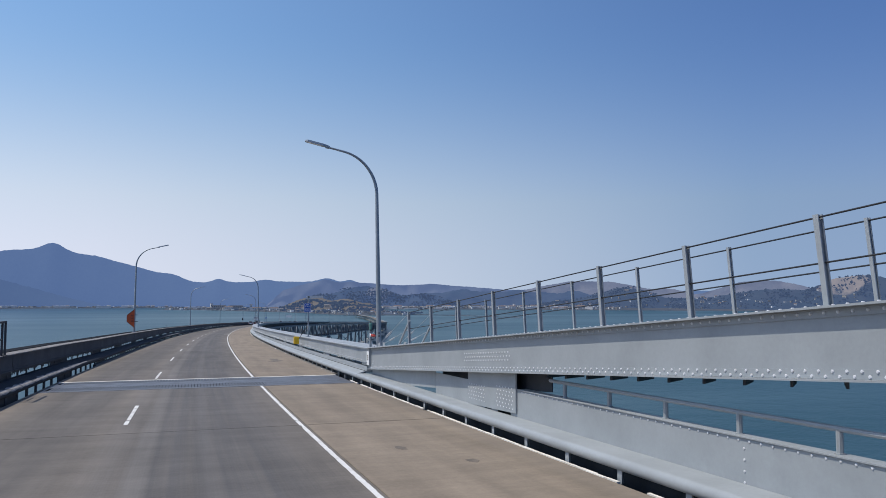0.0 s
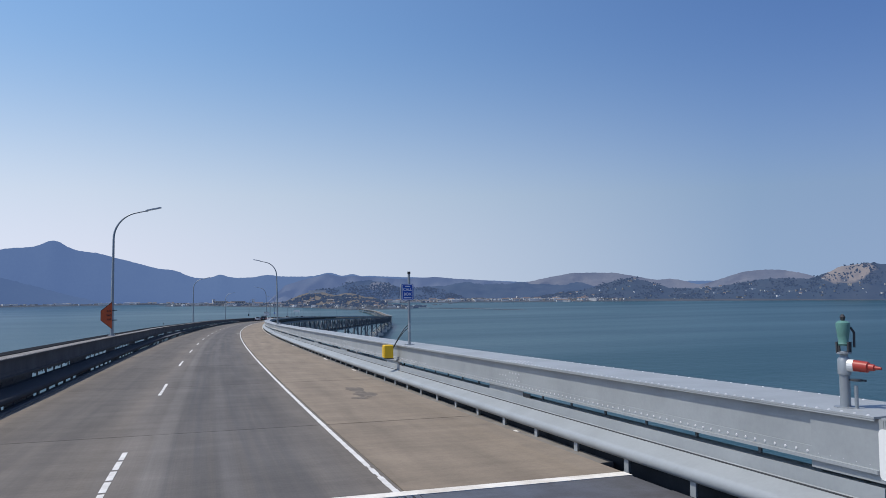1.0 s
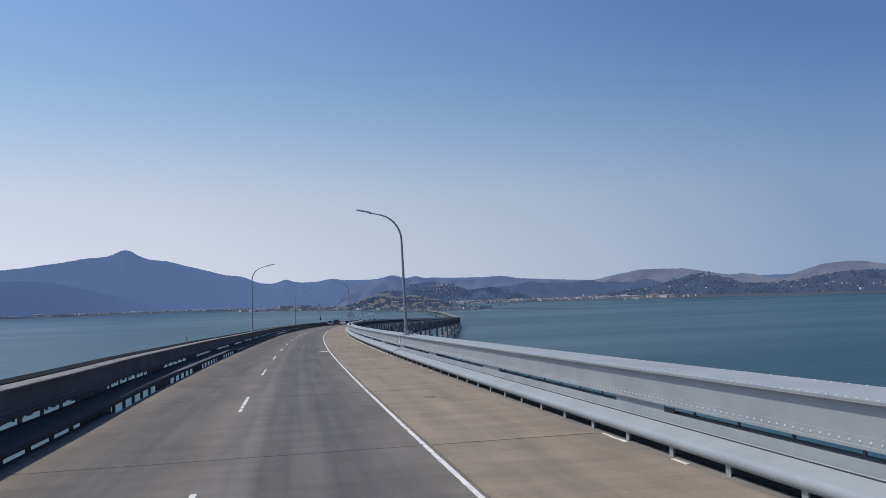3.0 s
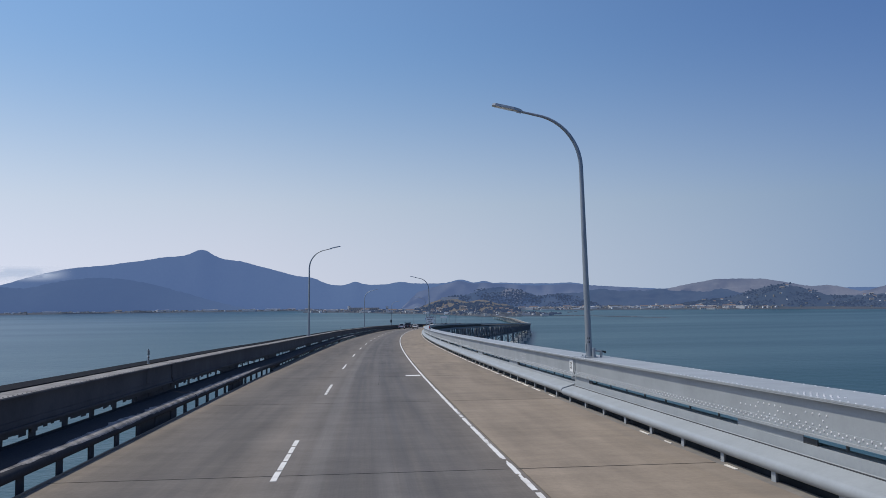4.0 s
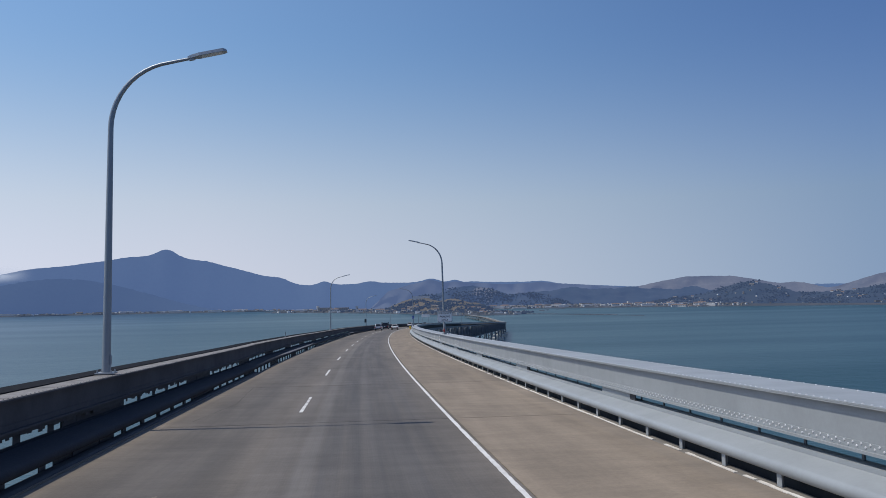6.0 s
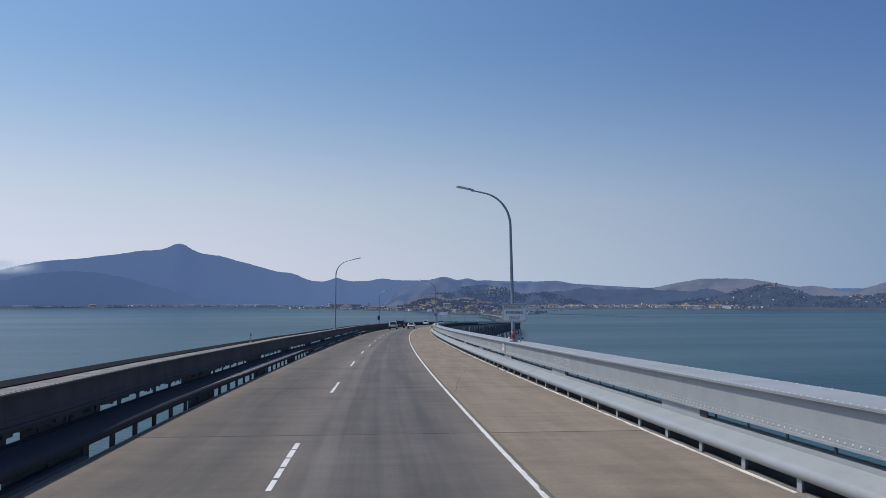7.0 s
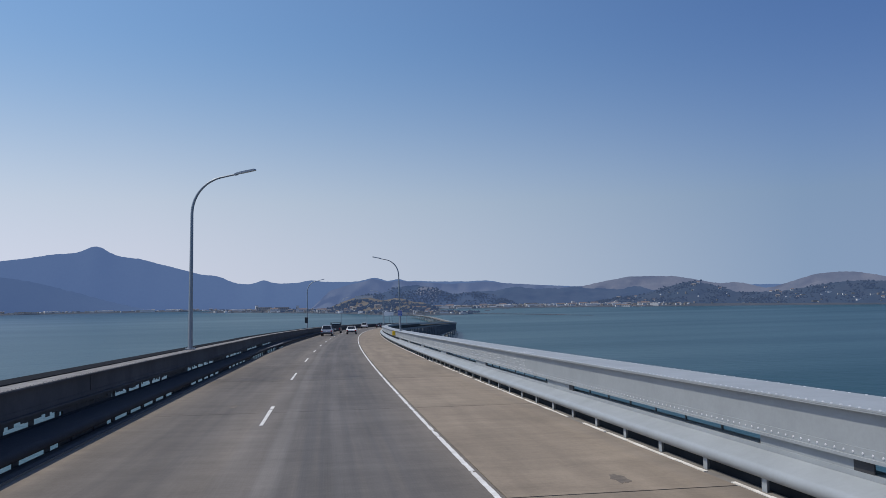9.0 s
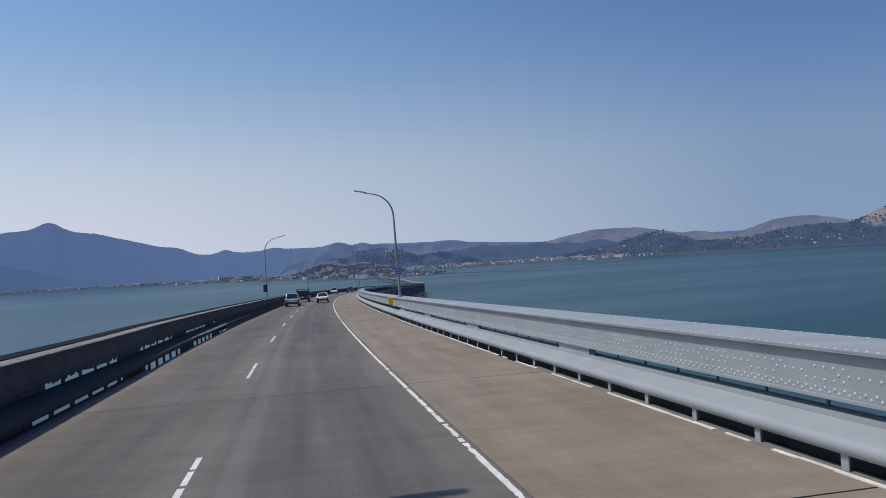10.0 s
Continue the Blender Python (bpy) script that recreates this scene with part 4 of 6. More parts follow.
skirt = thing("lower_girder", place(10, 4.1, 0), "light grey riveted plate girder with a pipe handrail below the chord", "bridge girder")
part("plate", Build().sweep([(4.10, 0.0), (4.10, 0.468), (4.115, 0.468), (4.115, 0.0)], [20.62, 22.6, 24.6, 26.6, 28.7], chord_lift), STEEL, skirt)
# dark filler sheet in place of the shade under the chord
part("hollow", Build().sweep([(4.30, 0.1), (4.30, 0.468), (4.32, 0.468), (4.32, 0.1)], rail(13.72, 20.6, 2), chord_lift), DARK, skirt, "dark sheet added for the shade under the chord")
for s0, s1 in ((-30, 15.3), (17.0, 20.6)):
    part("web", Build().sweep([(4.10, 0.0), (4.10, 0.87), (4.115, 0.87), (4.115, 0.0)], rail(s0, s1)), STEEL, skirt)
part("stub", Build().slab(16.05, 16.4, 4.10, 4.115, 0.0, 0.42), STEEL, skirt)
# another dark filler, for the shaded opening at the gusset's foot
part("recess", Build().slab(15.1, 17.3, 4.28, 4.29, 0.0, 0.6), DARK, skirt, "dark sheet added for the shade behind the gusset's foot")
part("web_cap", Build().sweep([(4.075, 0.872), (4.075, 0.888), (4.29, 0.888), (4.29, 0.872)], rail(-30, 14.9)), STEEL, skirt)
b = Build()
b.add([place(q, u, z) for u in (4.06, 4.095) for q, z in ((14.95, 0.38), (17.85, 0.30), (17.85, 1.058), (14.95, 1.215))],
      [(0, 3, 2, 1), (4, 5, 6, 7), (0, 1, 5, 4), (1, 2, 6, 5), (2, 3, 7, 6), (3, 0, 4, 7)])
part("gusset", b, STEEL, skirt)
rv = Build()
spots = []
for i in range(17):
    for r in range(6):
        if i < 6 or (i > 9 and r < 5):
            spots.append((15.1 + i * 0.165 + 0.05 * (r % 2), 0.56, 0.45 + r * 0.085, "in"))
for i in range(200):
    spots.append((14.7 - i * 0.2, 0.60, 0.835, "in"))
for s0 in (8.0, 2.6, -3):
    for r in range(5):
        spots.append((s0, 0.60, 0.18 + r * 0.14, "in"))
rivet_row(rv, 1, spots, 0.02, 0.012)
part("rivets", rv, RIVET, skirt, kind="stuff", smooth=True)
part("handrail", Build().tube([place(s, 4.2, 1.158) for s in rail(-30, 13.6)], 0.034, 8), STEEL, skirt, smooth=True)
for i in range(28):
    s = 12.98 - i * 1.593
    part("rail_post", Build().tube([place(s, 4.2, 0.888), place(s, 4.2, 0.9), place(s, 4.2, 0.901), place(s, 4.2, 1.15)], [0.06, 0.06, 0.038, 0.038], 8), STEEL, skirt, smooth=True)

fence = thing("cable_fence", place(20, 4.3, 1.5), "grey steel posts with dark wire cables on the rising chord", "fence")
FR, BK, LEAN = 4.05, 4.82, 0.12        # the posts stand square to the sloping chord


def chord_top(s):
    return 1.27 + chord_lift(s)


for i in range(14):
    s = 23.18 - i * 2.375
    for u, w, d, hh in ((FR, 0.075, 0.075, 1.01), (BK, 0.05, 0.05, 1.01)):
        z = chord_top(s)
        q = s + (0.06 if u == BK else 0)
        b = Build()
        for s0, s1, u0, u1 in ((q - d / 2, q + d / 2, u - w / 2, u - w / 2 + 0.014), (q - d / 2, q + d / 2, u + w / 2 - 0.014, u + w / 2), (q - 0.008, q + 0.008, u - w / 2 + 0.014, u + w / 2 - 0.014)):
            vs = [place(a + lean, c, zz) for zz, lean in ((z, 0.0), (z + hh, LEAN)) for a, c in ((s0, u0), (s0, u1), (s1, u1), (s1, u0))]
            b.add(vs, [(0, 3, 2, 1), (4, 5, 6, 7), (0, 1, 5, 4), (1, 2, 6, 5), (2, 3, 7, 6), (3, 0, 4, 7)])
        b.slab(q - d * 0.7, q + d * 0.7, u - w * 0.7, u + w * 0.7, z, z + 0.012)
        part("post", b, STEEL, fence)
for u in (FR, BK):
    z = chord_top(23.1)
    part("brace", Build().beam(place(23.2, u, z + 0.72), place(24.5, u, chord_top(24.5) + 0.01), 0.05, 0.05), STEEL, fence)
    for hh in (0.98, 0.475):
        pts = [place(s + LEAN * hh, u, chord_top(s) + hh) for s in rail(-9, 23.1, 4)]
        part("cable", Build().tube(pts, 0.011, 6), CABLE, fence, "black sheathed wire rope", smooth=True)
        end = 27.3 if hh > 0.8 else 26.6
        a, z2 = place(23.1 + LEAN * hh, u, chord_top(23.1) + hh), place(end, u, chord_top(end) + 0.10)
        part("anchor_wire", Build().tube([a, z2], 0.007, 6), WIRE, fence)
        m1, m2 = a.lerp(z2, 0.55), a.lerp(z2, 0.78)
        part("turnbuckle", Build().tube([m1, a.lerp(z2, 0.6), a.lerp(z2, 0.73), m2], [0.012, 0.028, 0.028, 0.012], 8), WIRE, fence)
        b = Build()
        b.slab(end - 0.15, end + 0.15, u - 0.01, u + 0.01, chord_top(end), chord_top(end) + 0.15)
        b.slab(end - 0.2, end + 0.2, u - 0.09, u + 0.09, chord_top(end), chord_top(end) + 0.014)
        part("anchor_plate", b, STEEL, fence)

# ---------------------------------------------------------------- street lamps
def street_lamp():
    """Tapered pole with a long curved arm towards +x and a flat head, standing at the origin."""
    t = thing("street_lamp", (0, 0, 0), "galvanised street lamp with a curved arm on the railing", "street lamp", "bridge lamps")
    path = [(0, 0, 0.03), (0, 0, 2.2), (0, 0, 4.0), (0, 0, 5.73)]
    for k in range(1, 11):
        a = radians(74) * k / 10
        path.append((1.62 * (1 - math.cos(a)) * 0.96, 0, 5.73 + 1.62 * math.sin(a)))
    x, z = path[-1][0], path[-1][2]
    path += [(x + 0.35, 0, z + 0.085), (x + 0.72, 0, z + 0.17)]
    radii = [0.098, 0.086, 0.073, 0.062] + [0.062 - 0.0022 * k for k in range(10)] + [0.038, 0.034]
    part("pole", Build().tube(path, radii, 14), GALV, t, smooth=True)
    plate = Build()
    plate.box(-0.2, 0.2, -0.2, 0.2, 0.0, 0.03)
    edged(part("base_plate", plate, GALV, t), 0.006)
    for x0 in (-0.15, 0.15):
        for y0 in (-0.15, 0.15):
            part("bolt", Build().tube([(x0, y0, 0.03), (x0, y0, 0.085)], 0.02, 6), GALV, t)
    hh = Build()
    hh.box(0.08, 0.106, -0.06, 0.06, 0.20, 0.42)
    edged(part("hand_hole_cover", hh, GALV, t), 0.016)
    for z0 in (0.46, 0.57):
        for a in (64, 92):
            q = Matrix.Rotation(radians(a), 4, "Z")
            part("stencil_mark", Build().box(0.093, 0.0995, -0.010, 0.010, z0 - 0.028, z0 + 0.028, q), BLACK, t, "black stencilled mark")
    part("collar", Build().tube([(0, 0, 1.75), (0, 0, 1.79)], 0.094, 14), GALV, t, smooth=True)
    m = Matrix.Translation((x + 0.62, 0, z + 0.16)) @ Matrix.Rotation(radians(-13), 4, "Y")
    head = Build()
    ring = [(0.0, 0.055), (0.10, 0.075), (0.28, 0.13), (0.85, 0.12), (0.93, 0.07), (0.93, -0.07), (0.85, -0.12), (0.28, -0.13), (0.10, -0.075), (0.0, -0.055)]
    n = len(ring)
    head.add([m @ Vector((p, q, -0.02)) for p, q in ring] + [m @ Vector((p, q * 0.92, 0.055 if 0.05 < p < 0.9 else 0.03)) for p, q in ring],
             [tuple(reversed(range(n))), tuple(range(n, 2 * n))] + [(i, (i + 1) % n, n + (i + 1) % n, n + i) for i in range(n)])
    hd = part("lamp_head", head, LAMP, t)
    b = Build()
    b.box(0.33, 0.82, -0.10, 0.10, -0.028, -0.021, m)
    part("lens", b, LENS, hd, "pale diffuser", world_space=True)
    b = Build()
    b.box(0.02, 0.16, -0.04, 0.04, -0.06, -0.02, m)
    part("clamp", b, LAMP, hd)
    return t


lamp0 = street_lamp()
RIGHT_LAMPS = [28.1, 115.4, 203.1, 294.6, 382.2, 469.8, 557.4, 645.0]
LEFT_LAMPS = [-15.5, 72.1, 159.7, 249.3, 337.4, 425.0, 512.6, 600.0]
LEAN_R, LEAN_L = Matrix.Rotation(radians(1.3), 4, "Y"), Matrix.Rotation(radians(0.4), 4, "Y")
lamp0.matrix_basis = stand(RIGHT_LAMPS[0], 4.22, TOP, 180) @ LEAN_R
for s in RIGHT_LAMPS[1:]:
    copy_thing(lamp0, stand(s, 4.22, TOP, 180) @ LEAN_R)
for s in LEFT_LAMPS:
    copy_thing(lamp0, stand(s, -8.02, TOP + 0.05, 0) @ LEAN_L)

# ---------------------------------------------------------------- bridge below the deck
PIERS = [28.75 + 87.6 * k for k in range(-1, 17)]
span = thing("bridge_span", (0, 0, 0), "grey steel deck truss span with a lower roadway", "bridge span", "truss spans")
PW = 87.6 / 8
for u in (-8.3, 4.4):
    part("top_chord", Build().box(u - 0.3, u + 0.3, 0.3, 87.3, -1.5, -0.65), TRUSS, span)
    part("bottom_chord", Build().box(u - 0.3, u + 0.3, 0.3, 87.3, -10.2, -9.5), TRUSS, span)
    for i in range(9):
        y = min(max(i * PW, 0.6), 87.0)
        part("vertical", Build().box(u - 0.22, u + 0.22, y - 0.25, y + 0.25, -9.5, -1.5), TRUSS, span)
        if i < 8:
            a, z = (-1.4, -9.6) if i % 2 else (-9.6, -1.4)
            part("diagonal", Build().beam((u, y + 0.2, a), (u, (i + 1) * PW - 0.2, z), 0.4, 0.4), TRUSS, span)
part("lower_deck", Build().box(-8.0, 4.1, 0.1, 87.5, -9.4, -9.0), DARK, span)
for i in range(9):
    y = min(max(i * PW, 0.6), 87.0)
    part("floor_beam", Build().box(-8.0, 4.1, y - 0.2, y + 0.2, -1.5, -0.62), TRUSS, span)
placed = []
for a, z in zip(PIERS[:-1], PIERS[1:]):
    p, q = place(a, 0, 0), place(z, 0, 0)
    d = q - p
    m = Matrix.Translation(p) @ Matrix.Rotation(math.atan2(-d.x, d.y), 4, "Z") @ Matrix.Rotation(math.atan2(d.z, d.xy.length), 4, "X")
    placed.append(m)
span.matrix_basis = placed[0]
for m in placed[1:]:
    copy_thing(span, m)
for s in PIERS:
    p = place(s, -1.95, 0)
    low = WATER_Z - p.z
    t = thing("bridge_pier", (0, 0, 0), "grey braced steel tower on a concrete pier base", "bridge pier", "piers")
    for x in (-6.2, 6.2):
        for y in (-3.0, 3.0):
            part("column", Build().beam((x, y, -10.2), (x * 1.12, y * 1.3, low + 4), 0.8, 0.8), TRUSS, t)
    n = max(1, int((-10.2 - low - 4) / 12))
    for i in range(n):
        za, zb = -10.6 - (-10.6 - low - 4.5) * i / n, -10.6 - (-10.6 - low - 4.5) * (i + 1) / n
        part("cross_brace", Build().beam((-6.3, 3.2, za), (6.4, 3.2, zb), 0.45, 0.45).beam((6.3, 3.3, za), (-6.4, 3.3, zb), 0.45, 0.45), TRUSS, t)
        part("strut", Build().beam((-6.4, 3.1, zb), (6.4, 3.1, zb), 0.5, 0.5), TRUSS, t)
    part("base", Build().box(-9.5, 9.5, -5.5, 5.5, low - 1, low + 4), KERB, t, "stained concrete pier base")
    t.matrix_basis = Matrix.Translation(p) @ Matrix.Rotation(heading(s), 4, "Z")
bent = thing("trestle_bent", (0, 0, 0), "concrete trestle bent standing in the shallows", "bridge pier", "trestle bents")
for x in (-5.5, 0, 5.5):
    part("column", Build().tube([(x, 0, -60), (x, 0, -1.6)], 0.7, 8), KERB, bent, smooth=True)
part("cap", Build().box(-7.4, 7.4, -0.7, 0.7, -1.6, -0.3), KERB, bent)
bent.matrix_basis = stand(1462, -1.95, 0)
for k in range(1, 28):
    copy_thing(bent, stand(1462 + 38 * k, -1.95, 0))

# ---------------------------------------------------------------- signs and fittings on the parapets
def board(name, w, h, mat, edge_mat, parent, m, back=GALV, border=0.025, inset=0.02):
    """A thin sign board with an inset border, its face towards -y."""
    b = Build()
    r = 0.05
    pts = []
    for cx, cz, a0 in ((w / 2 - r, h / 2 - r, 0), (-w / 2 + r, h / 2 - r, 90), (-w / 2 + r, -h / 2 + r, 180), (w / 2 - r, -h / 2 + r, 270)):
        for k in range(4):
            a = radians(a0 + 30 * k)
            pts.append((cx + r * math.cos(a), cz + r * math.sin(a)))
    n = len(pts)
    b.add([m @ Vector((x, 0.0, z)) for x, z in pts] + [m @ Vector((x, 0.004, z)) for x, z in pts],
          [tuple(range(n)), tuple(reversed(range(n, 2 * n)))] + [(i, n + i, n + (i + 1) % n, (i + 1) % n) for i in range(n)])
    ob = part(name, b, mat, parent, world_space=False)
    if edge_mat:
        b = Build()
        f1, f2 = (w - 2 * inset) / w, (w - 2 * inset - 2 * border) / w
        g1, g2 = (h - 2 * inset) / h, (h - 2 * inset - 2 * border) / h
        b.add([m @ Vector((x * f1, -0.002, z * g1)) for x, z in pts] + [m @ Vector((x * f2, -0.002, z * g2)) for x, z in pts],
              [(i, (i + 1) % n, n + (i + 1) % n, n + i) for i in range(n)])
        part("border", b, edge_mat, ob, world_space=False)
    return ob


FACE = Matrix.Rotation(radians(90), 4, "X")     # lays lettering upright, towards -y

t = thing("parking_sign", (0, 0, 0), "white emergency parking sign with black letters on a lamp pole", "road sign")
m = Matrix.Translation((0, -0.14, 0))
sb = board("sign_board", 1.2, 0.88, WHITE, BLACK, t, m)
for txt, z in (("EMERGENCY", 0.265), ("PARKING", 0.0), ("ONLY", -0.265)):
    lettering("lettering", txt, 0.215, BLACK, sb, Matrix.Translation((0, -0.145, z)) @ FACE, stretch=0.76 if txt == "EMERGENCY" else 0.84)
for z in (0.25, -0.25):
    part("bracket", Build().box(-0.13, 0.13, -0.135, -0.10, z - 0.03, z + 0.03), GALV, t, world_space=False)
t.matrix_basis = stand(203.1, 4.25, 2.69)

PLATES = ((28.60, "33", 0.50), (116.35, "32", 0.36), (204.55, "31", 0.36))
for s, txt, h in PLATES:
    t = thing("pier_number_plate", (0, 0, 0), "small white plate with black stencilled numerals on the girder", "number plate", "pier plates")
    m = Matrix.Rotation(radians(-90), 4, "Z")
    sb = board("plate", 0.40, h, WHITE, None, t, m)
    lettering("numerals", txt, 0.27, BLACK, sb, m @ Matrix.Translation((0, -0.003, 0)) @ FACE, stretch=0.74)
    u = 3.915 if s > 30 else 3.90
    t.matrix_basis = stand(s, u, 0.98 if s > 30 else 0.90)
b = Build()
b.slab(28.74, 29.7, 3.905, 4.7, 0.62, 1.243)
b.slab(28.38, 28.735, 3.905, 3.98, 0.62, 1.243)
whole("pier_bracket", b, STEEL, "grey steel bracket box at the pier joint", "bracket")

# call boxes


def call_box(s, pole):
    t = thing("call_box", (0, 0, 0), "yellow roadside call box with a blue sign on a grey post", "call box", "call boxes")
    body = Build()
    body.box(-0.22, 0.09, 0.14, 0.50, -0.18, 0.26)
    bx = edged(part("box", body, YELLOW, t, "yellow painted steel box", world_space=False), 0.02)
    part("door", Build().box(-0.232, -0.221, 0.165, 0.475, -0.15, 0.23), YELLOW, bx, world_space=False)
    part("latch", Build().box(-0.240, -0.233, 0.185, 0.20, -0.10, 0.18), BLACK, bx, world_space=False)
    part("base_shelf", Build().box(-0.19, 0.12, 0.17, 0.47, -0.21, -0.183), DARK, t, world_space=False)
    if pole:
        part("post", Build().tube([(0.62, 0.0, 0.29), (0.62, 0.0, 2.72)], 0.045, 12), GALV, t, smooth=True, world_space=False)
        part("post_foot", Build().box(0.48, 0.76, -0.14, 0.14, 0.27, 0.295), GALV, t, world_space=False)
        part("band", Build().tube([(0.62, 0.0, 0.72), (0.62, 0.0, 1.02)], 0.047, 12), LAMP, t, "weathered pale band", smooth=True, world_space=False)
        part("antenna", Build().tube([(0.62, 0.0, 2.70), (0.62, 0.0, 2.78)], 0.055, 12), BLACK, t, world_space=False)
        for k, o in enumerate((0.0, 0.07)):
            way = [Vector(p) for p in ((0.0, 0.28, 0.02), (0.10, 0.20 + o, 0.12), (0.22, 0.18 + o, 0.38), (0.36, 0.12, 0.66 + o), (0.50, 0.05, 0.80 + o), (0.59, 0, 0.84 + 1.6 * o))]
            pts = []
            for i in range(21):
                f = i / 20
                row = way
                while len(row) > 1:
                    row = [p.lerp(q, f) for p, q in zip(row[:-1], row[1:])]
                pts.append(row[0])
            part("cable", Build().tube(pts, 0.013, 8), CABLE, t, smooth=True, world_space=False)
    m = Matrix.Translation((0.55, -0.07, 2.075))
    sb = board("sign", 0.42, 0.56, BLUE, INK_W, t, m, border=0.012)
    for txt, z in (("CALL", 0.085), ("BOX", -0.075)):
        lettering("lettering", txt, 0.14, INK_W, sb, m @ Matrix.Translation((0, -0.004, z)) @ FACE, stretch=0.86)
    for z, w in ((0.20, 0.18), (-0.195, 0.26)):
        part("small_print", Build().box(0.55 - w / 2, 0.55 + w / 2, -0.074, -0.0705, 2.075 + z - 0.016, 2.075 + z + 0.016), INK_W, sb, world_space=False)
    side = Build().box(0.315, 0.33, -0.06, 0.0, 1.80, 2.35)
    part("side_sign", side, GALV, t, "plain grey edge panel", world_space=False)
    t.matrix_basis = stand(s, 3.62, 1.0)


call_box(48.55, True)
call_box(294.4, False)

# orange diamond sign, half folded, on a lamp pole
t = thing("roadwork_sign", (0, 0, 0), "half-folded orange diamond road work sign strapped to a lamp pole", "road sign")
shape = [(0.02, 0.80), (-0.20, 0.62), (-0.60, 0.28), (-0.60, -0.28), (-0.20, -0.62), (0.02, -0.80)]
b = Build()
b.add([(x, -0.16, z) for x, z in shape] + [(x, -0.152, z) for x, z in shape], [tuple(range(6)), tuple(reversed(range(6, 12)))] + [(i, 6 + i, 6 + (i + 1) % 6, (i + 1) % 6) for i in range(6)])
sb = part("panel", b, ORANGE, t, world_space=False)
for txt, z in (("RO", 0.24), ("WO", 0.0), ("AH", -0.24)):
    lettering("lettering", txt, 0.17, BLACK, sb, Matrix.Translation((-0.14, -0.1645, z)) @ FACE, stretch=0.85)
b = Build()
for (x0, z0), (x1, z1) in zip(shape[:-1], shape[1:]):
    b.beam((x0 * 0.985, -0.1625, z0 * 0.985), (x1 * 0.985, -0.1625, z1 * 0.985), 0.004, 0.022)
part("border", b, BLACK, sb, world_space=False)
for z in (0.3, -0.28):
    part("clamp", Build().box(-0.05, 0.28, -0.15, 0.12, z - 0.02, z + 0.02), DARK, t, world_space=False)
t.matrix_basis = stand(72.1, -8.02, 2.52)
t = thing("small_dark_sign", (0, 0, 0), "dark back of a small sign on a lamp pole", "road sign")
board("panel", 0.5, 0.9, DARK, None, t, Matrix.Translation((-0.1, -0.14, 0)))
t.matrix_basis = stand(337.4, -8.02, 2.6)
t = thing("far_guide_sign", (0, 0, 0), "pale guide sign on two posts beside the far bridge", "road sign")
board("panel", 3.0, 1.0, WHITE, None, t, Matrix.Translation((0, 0, 3.0)))
for x in (-1.1, 1.1):
    part("post", Build().tube([(x, 0.06, 0), (x, 0.06, 3.4)], 0.06, 8), GALV, t, world_space=False)
t.matrix_basis = stand(432, 4.4, TOP)


def standpipe(s, u, scale, label, cap, arm):
    t = thing("standpipe", (0, 0, 0), label, "standpipe", "standpipes")
    part("foot", Build().tube([(0, 0, 0), (0, 0, 0.02)], 0.12, 12), GALV, t, world_space=False)
    part("riser", Build().tube([(0, 0, 0.02), (0, 0, 0.36), (0, 0, 0.37), (0, 0, 0.53), (0, 0, 0.56), (0, 0, 0.62)], [0.055, 0.055, 0.068, 0.068, 0.045, 0.035], 14), GALV, t, smooth=True, world_space=False)
    vb = part("valve_body", Build().tube([(0, 0, 0.68), (0, 0, 0.70), (0, 0, 0.72), (0, 0, 0.80), (0, 0, 0.90), (0, 0, 0.93), (0, 0, 0.95)], [0.05, 0.06, 0.05, 0.062, 0.074, 0.07, 0.04], 14), cap, t, smooth=True, world_space=False)
    for x, y in ((0.06, -0.03), (-0.06, 0.03), (0.0, 0.06), (0.0, -0.06)):
        part("tie_rod", Build().tube([(x, y, 0.60), (x * 1.05, y * 1.05, 0.72)], 0.013, 6), DARK, vb, world_space=False)
    part("lever", Build().tube([(0.07, -0.03, 0.88), (0.10, -0.05, 0.82), (0.095, -0.05, 0.66)], 0.013, 6), DARK, vb, world_space=False)
    part("yoke", Build().tube([(0, 0, 0.59), (0, 0, 0.61)], 0.075, 14), GALV, vb, world_space=False)
    part("valve_cap", Build().tube([(0, 0, 0.95), (0, 0, 0.99), (0, 0, 1.02)], [0.02, 0.03, 0.012], 6), DARK, vb, world_space=False)
    part("collar", Build().tube([(0.0, -0.05, 0.47), (0.03, -0.10, 0.47)], 0.066, 14), LENS, t, "white collar", world_space=False)
    part("outlet", Build().tube([(0.03, -0.10, 0.47), (0.032, -0.105, 0.47), (0.08, -0.24, 0.462), (0.085, -0.25, 0.462), (0.10, -0.30, 0.46), (0.105, -0.31, 0.46), (0.12, -0.37, 0.458)], [0.05, 0.062, 0.058, 0.04, 0.036, 0.022, 0.014], 12), arm, t, smooth=True, world_space=False)
    part("handwheel", Build().tube([(0.04, -0.12, 0.305), (0.04, -0.12, 0.325)], 0.06, 12), DARK, t, world_space=False)
    part("wheel_stem", Build().tube([(0.0, -0.02, 0.315), (0.09, -0.2, 0.315)], 0.012, 6), DARK, t, world_space=False)
    part("drain", Build().tube([(0.02, -0.13, 0.0), (0.02, -0.13, 0.26)], 0.02, 8), GALV, t, smooth=True, world_space=False)
    t.matrix_basis = stand(s, u, TOP - 0.012 if u > 0 else TOP + 0.05) @ Matrix.Scale(scale, 4)


standpipe(29.5, 4.2, 1.0, "grey standpipe with a green valve and red outlet", GREEN, RED)
